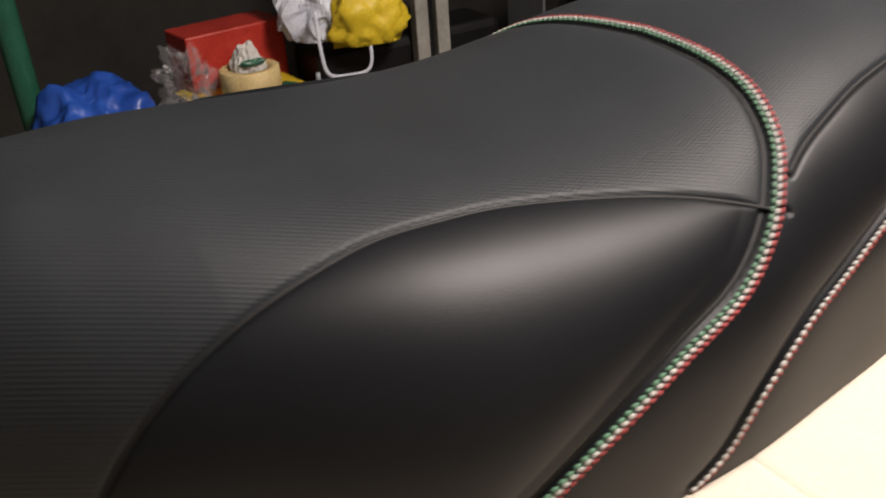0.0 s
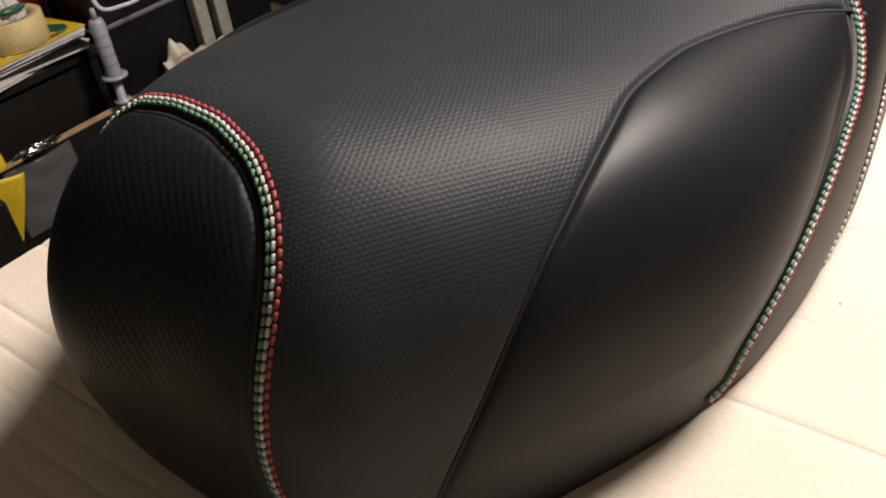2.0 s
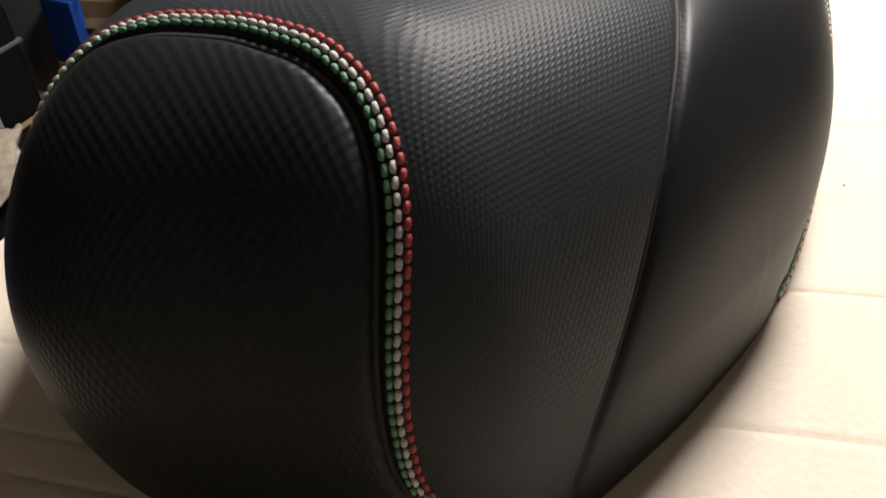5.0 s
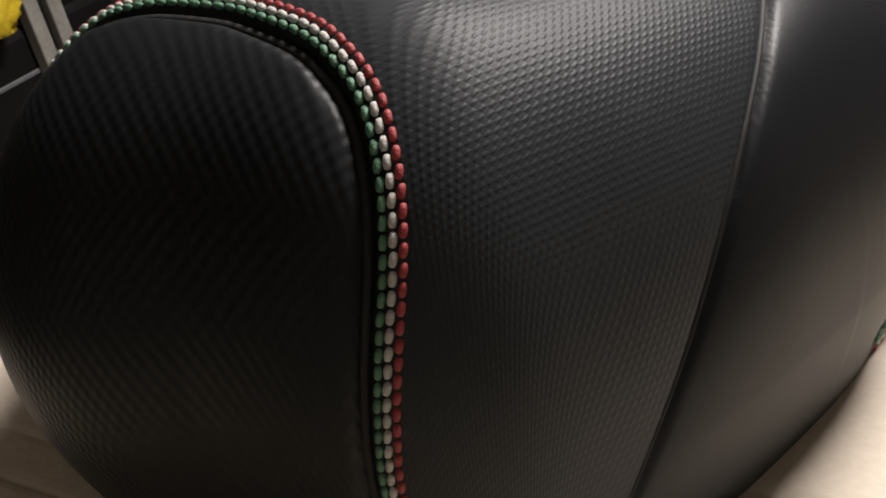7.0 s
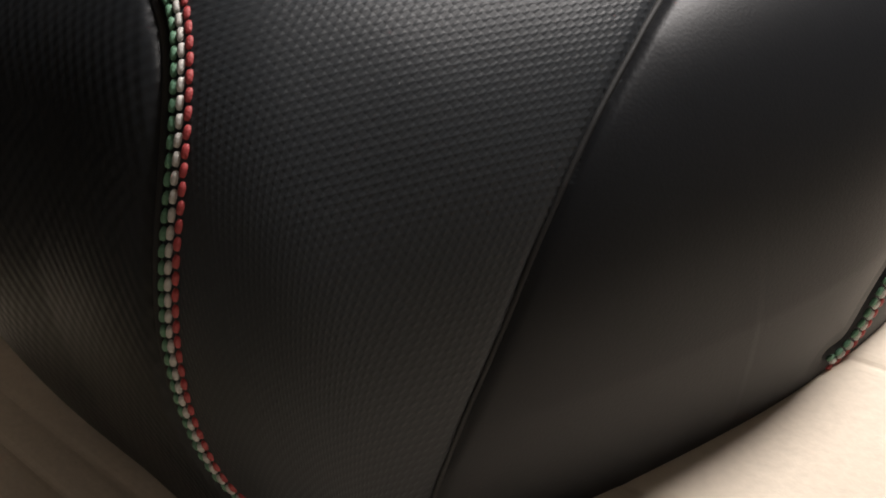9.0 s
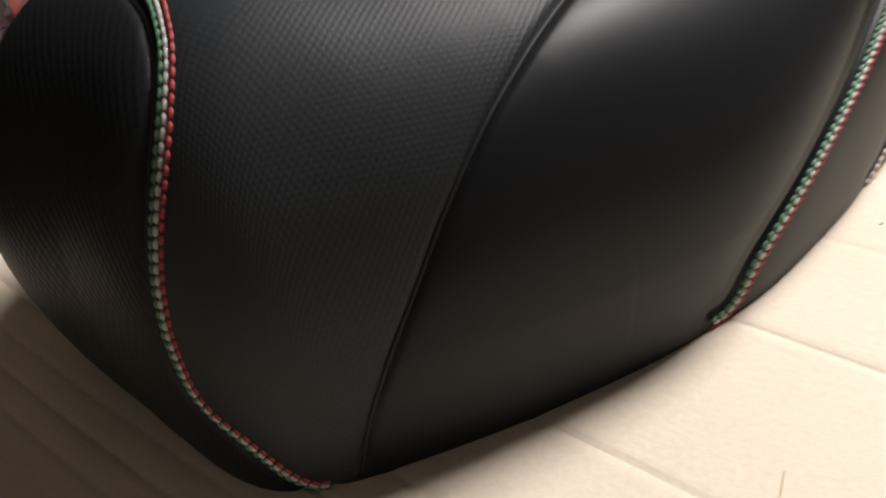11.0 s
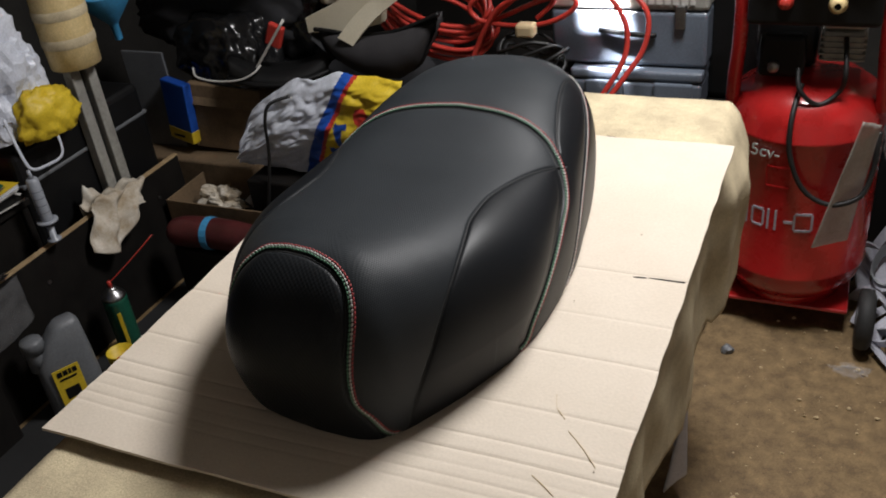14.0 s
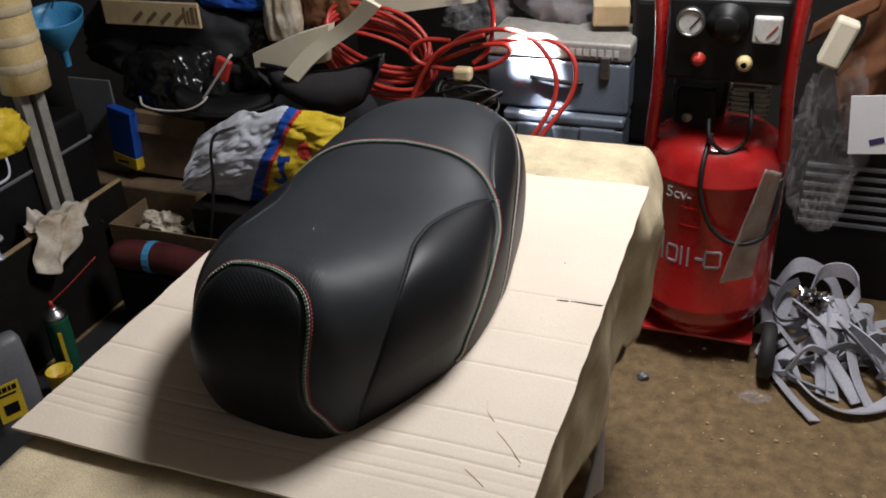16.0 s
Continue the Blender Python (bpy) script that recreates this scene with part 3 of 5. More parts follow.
BEADS = {c: mesh_of("stitch", bead(), M["thread_" + c], True) for c in ("green", "white", "red")}


def stitch_rows(line, rows, pitch, single):
    """Rows of stitches along a seam; single ones as objects, others joined row by row."""
    for colour, off, shift, lift in rows:
        p, n = beside(line, off)
        run = np.concatenate([[0], np.cumsum(np.linalg.norm(np.diff(p, axis=0), axis=1))])
        at = np.arange(pitch * (0.5 + shift), run[-1] - pitch * 0.5, pitch)
        joined = None if single else bmesh.new()
        for d in at:
            q = np.array([np.interp(d, run, p[:, i]) for i in range(3)])
            e = np.array([np.interp(d + 0.002, run, p[:, i]) for i in range(3)])
            up = np.array([np.interp(d, run, n[:, i]) for i in range(3)])
            z = Vector(e - q).normalized()
            y = Vector(up).normalized()
            x = y.cross(z).normalized()
            y = z.cross(x)
            turn = Matrix((x, y, z)).transposed().to_4x4() @ Matrix.Rotation(radians(-9 + random.uniform(-4, 4)), 4, "Y")
            m = Matrix.Translation(Vector(q) + y * lift - BASE) @ turn
            if single:
                ob = new("stitch", BEADS[colour])
                ob.parent = seat
                ob.matrix_local = m
            else:
                own = bead()
                bmesh.ops.transform(own, matrix=m, verts=own.verts)
                join(joined, own)
        if not single:
            tagged(part("stitching", joined, M["thread_" + colour], seat, colour + " thread stitching", True), kind="stuff")


ROWS = (("green", -0.0027, 0.0, -0.0020), ("white", 0.0, 0.35, -0.0014), ("red", 0.0027, 0.1, -0.0013))
stitch_rows(LINES["nose"], ROWS, 0.0050, True)
stitch_rows(LINES["arch"], ROWS, 0.0050, False)
stitch_rows(LINES["tail"], (("white", 0.0, 0.0, -0.0013), ("red", 0.0027, 0.3, -0.0016)), 0.0050, False)


# ---- air compressor ----
def bars(parent, name, mat, at, widths, height, depth, axis_x, axis_z, gap=0.006):
    """A row of plain bars that stands for writing which is not spelled out."""
    x = 0.0
    bm = bmesh.new()
    ax, az = Vector(axis_x), Vector(axis_z)
    turn = Matrix((ax, ax.cross(az) * -1, az)).transposed().to_4x4()
    for w, rise in widths:
        box(w, depth, height * rise, tuple(Vector(at) + ax * (x + w / 2)), 0.0, bm=bm, m=turn)
        x += w + gap
    return part(name, bm, mat, parent)


def wrap_bar(bm, r, a0, a1, z0, z1, thick=0.0016):
    """A flat mark that follows the round tank."""
    n = max(int(abs(a1 - a0) / 0.04), 1)
    inner = [[bm.verts.new((rr * math.sin(a0 + (a1 - a0) * i / n), -rr * math.cos(a0 + (a1 - a0) * i / n), z)) for i in range(n + 1)] for rr in (r - 0.001, r + thick) for z in (z0, z1)]
    a, b, c, d = inner
    for i in range(n):
        for p, q in ((c, d), (b, a), (a, c), (d, b)):
            bm.faces.new((p[i], p[i + 1], q[i + 1], q[i]))
    for i in (0, n):
        bm.faces.new((a[i], c[i], d[i], b[i]))


def gauge(parent, name, at, square):
    g = part(name, box(0.062, 0.02, 0.062, (at[0], at[1], at[2] - 0.031), 0.006) if square else lathe([(0, 0), (0.032, 0), (0.034, 0.006), (0.032, 0.022), (0.028, 0.022), (0.0275, 0.018), (0, 0.018)], 32, at, m=Matrix.Rotation(radians(90), 4, "X")),
             M["white"] if square else M["steel"], parent, "square white pressure gauge" if square else "round pressure gauge", not square)
    y = at[1] - (0.0125 if square else 0.0195)
    face = part("dial", lathe([(0, 0), (0.0265, 0), (0.0265, 0.001), (0, 0.001)], 28, (at[0], y + 0.0015, at[2]), m=Matrix.Rotation(radians(90), 4, "X")), M["white"], g)
    part("needle", box(0.003, 0.0012, 0.034, (at[0], y - 0.0005, at[2] - 0.014), 0.0, m=Matrix.Rotation(radians(38), 4, "Y")), M["thread_red"] if square else M["black"], g)
    return face


def compressor():
    c = thing("air_compressor", "red upright air compressor with dusty tank and dark control panel", "compressor", (0.372, 1.44, 0))
    R = 0.178
    part("tank", lathe([(0, 0.075), (0.10, 0.08), (0.150, 0.10), (0.172, 0.135), (R, 0.165), (R, 0.168), (R + 0.002, 0.172), (R, 0.176), (R, 0.535), (R + 0.002, 0.54), (R, 0.544),
                        (0.174, 0.575), (0.155, 0.615), (0.12, 0.640), (0.06, 0.652), (0, 0.655)], 72), M["red"], c, "glossy red tank", True)
    logo = bmesh.new()
    for a, z0, z1 in ((-0.80, 0.31, 0.40), (-0.72, 0.31, 0.385), (-0.62, 0.31, 0.39), (-0.30, 0.31, 0.365), (-0.20, 0.31, 0.365)):
        wrap_bar(logo, R, a, a + 0.028, z0, z1)
    for a0, a1 in ((-0.51, -0.36), (0.06, 0.27)):
        for z in (0.312, 0.357):
            wrap_bar(logo, R, a0, a1, z, z + 0.006)
        for a in (a0 - 0.02, a1 - 0.008):
            wrap_bar(logo, R, a, a + 0.028, 0.318, 0.357)
    wrap_bar(logo, R, -0.08, 0.03, 0.333, 0.340)
    part("logo", logo, M["strip"], c, "pale maker's mark as plain shapes")
    text = bpy.data.curves.new("rating", "FONT")
    text.body, text.size, text.extrude = "5cv-", 0.042, 0.0008
    rating = new("rating", text)
    rating.parent = c
    rating.matrix_local = pose(-0.104, -0.156, 0.50, 90, 0, -20)
    text.materials.append(M["white"])
    tagged(rating, "white printed power rating")
    plate = bmesh.new()
    for z in (0.425, 0.475):
        wrap_bar(plate, R, -0.36, -0.06, z, z + 0.004)
    for a in (-0.37, -0.06):
        wrap_bar(plate, R, a, a + 0.02, 0.428, 0.476)
    part("type_plate", plate, M["red"], c, "raised oval outline plate")
    # base frame and wheels
    part("base_plate", box(0.31, 0.27, 0.010, (0.0, 0.0, 0.062), 0.003), M["red"], c)
    part("skirt", lathe([(0.13, 0.07), (0.135, 0.072), (0.135, 0.11), (0.13, 0.112)], 40), M["red"], c, smooth=True)
    for x in (-0.19, 0.19):
        w = part("wheel", lathe([(0.03, -0.018), (0.062, -0.02), (0.075, -0.014), (0.078, 0), (0.075, 0.014), (0.062, 0.02), (0.03, 0.018)], 36, (x * 1.03, -0.165, 0.078), m=Matrix.Rotation(radians(90), 4, "Y")), M["rubber"], c, "black rubber wheel", True)
        part("hub", lathe([(0, -0.02), (0.03, -0.02), (0.03, 0.02), (0, 0.02)], 20, (x * 1.03, -0.165, 0.078), m=Matrix.Rotation(radians(90), 4, "Y")), M["grey"], w)
        part("foot", box(0.03, 0.03, 0.062, (x * 0.8, 0.13, 0), 0.004), M["rubber"], c)
        # handle bars, from the tank's shoulder up past the panel
        part("handle", tube([(x * 0.86, -0.06, 0.585), (x * 0.84, -0.075, 0.66), (x * 0.80, -0.09, 0.76), (x * 0.80, -0.095, 0.88), (x * 0.83, -0.095, 1.0), (x * 0.80, -0.09, 1.06), (x * 0.55, -0.085, 1.10), (0, -0.085, 1.11)], 0.0165, 12), M["red"], c, "round red handle bar", True)
    # dark control panel with its instruments
    part("control_panel", box(0.272, 0.045, 0.20, (0, -0.115, 0.80), 0.012, 3), M["black"], c, "dark plastic control panel")
    gauge(c, "pressure_gauge", (-0.082, -0.137, 0.945), False)
    gauge(c, "pressure_gauge", (0.088, -0.146, 0.935), True)
    k = part("knob", lathe([(0, 0.05), (0.022, 0.05), (0.026, 0.046), (0.027, 0.018), (0.045, 0.012), (0.05, 0), (0, 0)], 36, (0.0, -0.137, 0.945), m=Matrix.Rotation(radians(90), 4, "X")), M["black"], c, "black regulator knob", True)
    part("push_button", lathe([(0, 0.022), (0.010, 0.021), (0.012, 0.017), (0.012, 0.006), (0.017, 0.005), (0.017, 0), (0, 0)], 24, (-0.058, -0.137, 0.855), m=Matrix.Rotation(radians(90), 4, "X")), M["hose"], c, "red push button", True)
    part("outlet", lathe([(0.007, 0.02), (0.013, 0.02), (0.014, 0.016), (0.019, 0.008), (0.019, 0), (0.007, 0)], 24, (0.046, -0.137, 0.852), m=Matrix.Rotation(radians(90), 4, "X")), M["tape"], c, "brass outlet fitting", True)
    # motor and pump head under the panel
    part("motor", lathe([(0, -0.10), (0.07, -0.10), (0.078, -0.09), (0.078, 0.02), (0.07, 0.03), (0, 0.03)], 32, (-0.02, 0.02, 0.735), m=Matrix.Rotation(radians(90), 4, "Y")), M["black"], c, smooth=True)
    head = part("pump_head", box(0.085, 0.09, 0.07, (0.065, -0.03, 0.70), 0.006), M["greypost"], c, "dull metal pump head")
    for i in range(5):
        part("fin", box(0.095, 0.10, 0.004, (0.065, -0.03, 0.705 + i * 0.013), 0.001), M["greypost"], head)
    part("cover", box(0.09, 0.06, 0.05, (0.065, -0.05, 0.775), 0.01), M["greypost"], c)
    part("pressure_switch", box(0.10, 0.07, 0.10, (-0.06, -0.05, 0.66), 0.012), M["black"], c)
    part("valve", lathe([(0, 0.014), (0.008, 0.014), (0.013, 0.010), (0.013, 0), (0, 0)], 18, (-0.075, -0.088, 0.69), m=Matrix.Rotation(radians(90), 4, "X")), M["steel"], c, smooth=True)
    part("power_cable", tube([(0.07, -0.08, 0.76), (0.078, -0.13, 0.70), (0.07, -0.12, 0.65), (0.03, -0.14, 0.625), (-0.01, -0.15, 0.66), (-0.02, -0.12, 0.70)], 0.0055, 8, 10), M["cable"], c, smooth=True)
    part("power_cable", tube([(-0.01, -0.11, 0.66), (-0.02, -0.172, 0.60), (-0.015, -0.190, 0.52), (0.02, -0.196, 0.44), (0.08, -0.195, 0.405), (0.14, -0.175, 0.42), (0.16, -0.15, 0.47), (0.165, -0.12, 0.56)], 0.0062, 8, 10), M["cable"], c, "black power cable", True)

    def pouch(u, v):
        x = 0.100 + 0.075 * u - 0.045 * (1 - v) + 0.010 * v * (1 - 2 * u)
        y = -0.205 + 0.055 * u + 0.006 * noise.noise(Vector((u * 3, v * 5, 1)))
        return (x + 0.035 * v * (1 - u) * 0.5, y, 0.290 + 0.33 * v - 0.03 * v * u)
    part("document_pouch", sheet(pouch, 10, 26, 0.003), M["pouch"], c, "grubby translucent document pouch", True)
    return c


compressor()


# ---- floor clutter by the compressor ----
def strip(pts, w, lean, label="pale grey offcut strip curled on the floor", darker=False):
    line = smooth_line(pts, 9)
    bm = bmesh.new()
    rows = []
    side = Vector((1, 0, 0))
    for q, p in enumerate(line):
        d = (line[min(q + 1, len(line) - 1)] - line[max(q - 1, 0)]).normalized()
        flat = d.cross(Vector((0, 0, 1)))
        side = flat.normalized() if flat.length > 0.15 else side
        tip = lean + 0.35 * math.sin(q * 0.11)
        up = side * math.cos(tip) + Vector((0, 0, 1)) * math.sin(tip)
        th = up.cross(d).normalized() * 0.0024
        lift = max(w * abs(up.z) + 0.004 - p.z, 0)
        rows.append([bm.verts.new(p + up * w * e + th * f + Vector((0, 0, lift))) for e, f in ((-1, -1), (1, -1), (1, 1), (-1, 1))])
    for u, v in zip(rows, rows[1:]):
        for k in range(4):
            bm.faces.new((u[k], u[(k + 1) % 4], v[(k + 1) % 4], v[k]))
    bm.faces.new(rows[0])
    bm.faces.new(rows[-1][::-1])
    bmesh.ops.recalc_face_normals(bm, faces=bm.faces)
    return tagged(part("foam_strip", bm, M["grey"] if darker else M["strip"]), label, "strip", "pile of offcut strips")


def strip_pile():
    rnd = random.Random(5)
    strip(((0.63, 1.31, 0.03), (0.66, 1.24, 0.02), (0.71, 1.17, 0.02), (0.78, 1.15, 0.02), (0.86, 1.20, 0.02), (0.92, 1.28, 0.03)), 0.021, 0.5, "wide pale grey offcut strip lying in a bow on the floor")
    strip(((0.64, 1.33, 0.06), (0.595, 1.28, 0.02), (0.635, 1.19, 0.01), (0.70, 1.10, 0.01)), 0.017, 0.25, "pale grey offcut strip bent on the floor")
    for pts in (((0.72, 1.42, 0.18), (0.72, 1.36, 0.15), (0.73, 1.27, 0.06), (0.74, 1.20, 0.012)), ((0.73, 1.42, 0.18), (0.76, 1.36, 0.13), (0.79, 1.27, 0.05), (0.83, 1.19, 0.012)),
                ((0.70, 1.42, 0.17), (0.695, 1.35, 0.12), (0.705, 1.27, 0.05), (0.715, 1.21, 0.012)), ((0.76, 1.44, 0.17), (0.80, 1.38, 0.13), (0.85, 1.30, 0.06), (0.90, 1.26, 0.02))):
        strip(pts, 0.017, 0.3, "pale grey offcut strip sliding down from the pile")
    strip(((0.66, 1.46, 0.16), (0.68, 1.46, 0.23), (0.74, 1.45, 0.25), (0.775, 1.43, 0.21), (0.74, 1.42, 0.14), (0.69, 1.42, 0.12)), 0.022, 1.2, "pale grey offcut strip standing up in a loop")
    strip(((0.63, 1.50, 0.17), (0.59, 1.46, 0.16), (0.575, 1.42, 0.12), (0.60, 1.40, 0.10), (0.66, 1.40, 0.12)), 0.012, 0.9, "dark grey offcut strip curled on the pile", True)
    strip(((0.80, 1.42, 0.08), (0.86, 1.36, 0.12), (0.92, 1.40, 0.16), (0.96, 1.46, 0.14)), 0.022, 0.8)
    strip(((0.655, 1.36, 0.11), (0.69, 1.39, 0.16), (0.71, 1.41, 0.19)), 0.011, 0.4, "cream offcut strip lying on the pile")
    for i in range(22):
        cx, cy = 0.745 + rnd.uniform(-0.09, 0.13), 1.42 + rnd.uniform(-0.13, 0.13)
        a, r = rnd.uniform(0, 6.28), rnd.uniform(0.06, 0.16)
        pts = []
        for j in range(5):
            aa = a + j * rnd.uniform(0.35, 0.8)
            pts.append((cx + r * math.cos(aa) * (1 + 0.2 * j * rnd.uniform(-1, 1)), cy + r * math.sin(aa) * 0.9, 0.012 + rnd.uniform(0, 0.17) * math.sin(j / 4 * 3.14)))
        strip(pts, rnd.uniform(0.010, 0.022), rnd.uniform(0.2, 1.3), darker=i % 5 == 0, label="dark grey offcut strip curled on the floor" if i % 5 == 0 else "pale grey offcut strip curled on the floor")
    tagged(part("foil_scrap", lump(0.10, 0.08, 0.06, (0.665, 1.40, 0.15), 0.5, 3.0, 4, 14, fold=0.9), M["foil"]), "crumpled shiny film scrap on the pile", "film")


strip_pile()
tagged(part("stone", lump(0.035, 0.03, 0.022, (0.262, 1.16, 0.0), 0.25, 1.6, 2, 3), M["grey"]), "small dark grey stone on the floor", "stone")


def crumbs():
    rnd = random.Random(9)
    bm = bmesh.new()
    for i in range(420):
        x, y = rnd.uniform(0.30, 1.1), rnd.uniform(0.15, 1.35)
        s = rnd.choice((0.0012, 0.0015, 0.002, 0.002, 0.003, 0.003, 0.005, 0.007))
        lump(s * 2, s * rnd.uniform(1, 2), s, (x, y, 0.0), 0.3, 2, 1, i, bm=bm)
    return tagged(part("crumbs", bm, M["canvas"]), "pale crumbs and dirt scattered over the floor", "crumbs", kind="stuff")


crumbs()
tagged(part("torn_film", lump(0.10, 0.05, 0.012, (0.55, 1.16, 0.001), 0.5, 3, 3, 8, fold=0.6), M["clear"]), "scrap of clear torn film on the floor", "film")


def vent_box():
    t = thing("black_heater", "black slatted metal heater box behind the compressor", "heater", (0.86, 1.86, 0))
    part("body", box(0.60, 0.25, 0.50, (0, 0, 0), 0.008), M["black"], t)
    for i in range(7):
        part("slat", box(0.50, 0.012, 0.012, (0, -0.131, 0.24 + i * 0.03), 0.002), M["grey"], t)
    return t


vent_box()
tagged(part("clear_bag", lump(0.20, 0.10, 0.40, (0.640, 1.545, 0.30), 0.24, 1.7, 5, 12, False, fold=0.9), M["clear"]), "crumpled clear plastic bag hanging by the heater", "plastic bag")


def print_sheet():
    t = thing("print_sheet", "white paper sheet with a small dark print", "paper", (0.742, 1.50, 0.572))
    part("sheet", box(0.105, 0.003, 0.155, (0, 0, 0), 0.0, m=Matrix.Rotation(radians(-6), 4, "Y")), M["paper"], t)
    part("print", box(0.035, 0.001, 0.016, (0.012, -0.0022, 0.028), 0.0, m=Matrix.Rotation(radians(-20), 4, "Y")), M["thread_blue"], t, "dark violet print")


print_sheet()


def leather_hide():
    t = thing("leather_hide", "hanging brown suede leather hide", "leather", (0.72, 1.62, 0.58))
    levels, left, right = (0.0, 0.03, 0.14, 0.26, 0.46), (-0.045, -0.055, -0.085, -0.035, -0.02), (-0.03, -0.01, 0.05, 0.20, 0.24)

    def at(u, v):
        z = 0.46 * v
        a, b = np.interp(z, levels, left), np.interp(z, levels, right)
        return (a + (b - a) * u, 0.02 * math.sin(u * 6 + v * 4) + 0.01 * noise.noise(Vector((u * 5, v * 7, 2))), z)
    part("hide", sheet(at, 26, 40, 0.004), M["brown"], t, smooth=True)
    part("strap", sheet(lambda u, v: (-0.165 + 0.15 * u + 0.01 * v, -0.03 + 0.012 * math.sin(u * 5), 0.235 + 0.10 * u + 0.055 * v), 16, 4, 0.004), M["brown"], t, smooth=True)


leather_hide()
tagged(part("sponge", box(0.055, 0.05, 0.12, (0.605, 1.52, 0.79), 0.008, m=Matrix.Rotation(radians(18), 4, "Y")), M["cream"]), "cream foam sponge block", "sponge")
tagged(part("side_case", box(0.13, 0.16, 0.42, (0.175, 1.66, 0.50), 0.02, 3), M["black"]), "tall black plastic case beside the compressor", "case")


# ---- back bench with tool cases, hose and old seats ----
def bench():
    t = thing("back_bench", "dark wooden bench piled with tools at the wall", "bench", (-0.30, 1.78, 0))
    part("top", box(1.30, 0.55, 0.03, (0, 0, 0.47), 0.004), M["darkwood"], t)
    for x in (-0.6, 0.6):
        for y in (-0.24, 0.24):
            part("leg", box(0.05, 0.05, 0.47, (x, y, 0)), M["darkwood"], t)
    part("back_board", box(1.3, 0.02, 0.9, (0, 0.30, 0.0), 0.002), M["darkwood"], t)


bench()


def tool_case(place, size, upper):
    t = thing("tool_case", "blue grey plastic tool case with a latch and dark handle" if upper else "low blue grey plastic case under the tool case", "tool case", place)
    sx, sy, sz = size
    part("body", box(sx, sy, sz * 0.72, (0, 0, 0), 0.010, 3), M["greybox"], t)
    part("lid", box(sx * 1.01, sy * 1.01, sz * 0.26, (0, 0, sz * 0.735), 0.010, 3), M["greypost"] if upper else M["greybox"], t, "paler grey lid" if upper else "")
    if upper:
        part("handle", tube([(-0.07, -sy / 2 - 0.004, sz * 0.47), (-0.04, -sy / 2 - 0.012, sz * 0.47), (0.05, -sy / 2 - 0.012, sz * 0.43), (0.075, -sy / 2 - 0.004, sz * 0.43)], 0.007, 8), M["black"], t, smooth=True)
        part("latch", box(0.026, 0.014, 0.06, (0.135, -sy / 2 - 0.006, sz * 0.52), 0.004), M["steel"], t)
        bars(t, "maker_mark", M["white"], (0.035, -sy / 2 - 0.004, sz * 0.82), ((0.014, 1), (0.014, 1), (0.014, 1), (0.014, 1), (0.014, 1), (0.016, 1), (0.012, 1)), 0.018, 0.002, (1, 0, 0), (0, 0, 1))
    else:
        for x in (-0.08, 0.10):
            part("latch", box(0.10, 0.012, 0.05, (x, -sy / 2 - 0.004, sz * 0.3), 0.006), M["greybox"], t)
    return t


tool_case((-0.075, 1.60, 0.615), (0.40, 0.20, 0.20), True)
tool_case((-0.05, 1.585, 0.50), (0.34, 0.22, 0.112), False)
tagged(part("carton_piece", box(0.10, 0.07, 0.06, (0.045, 1.63, 0.83), 0.006, m=Matrix.Rotation(radians(12), 4, "Z")), M["canvas"]), "torn beige carton on the tool case", "carton")
tagged(part("dark_jeans", lump(0.30, 0.16, 0.20, (-0.10, 1.72, 0.80), 0.3, 1.8, 4, 21, fold=0.3), M["grey"], smooth=True), "dark grey folded cloth lying on the case", "cloth")
tagged(part("dark_jeans", lump(0.18, 0.14, 0.22, (0.15, 1.74, 0.82), 0.3, 1.8, 4, 25, fold=0.3), M["darkcloth"], smooth=True), "dark blue folded cloth lying on the case", "cloth")
tagged(part("bubble_film", lump(0.20, 0.12, 0.18, (-0.34, 1.62, 0.80), 0.4, 2.6, 5, 31, fold=0.7), M["clear"], smooth=True), "crumpled clear bubble film behind the hose", "film")


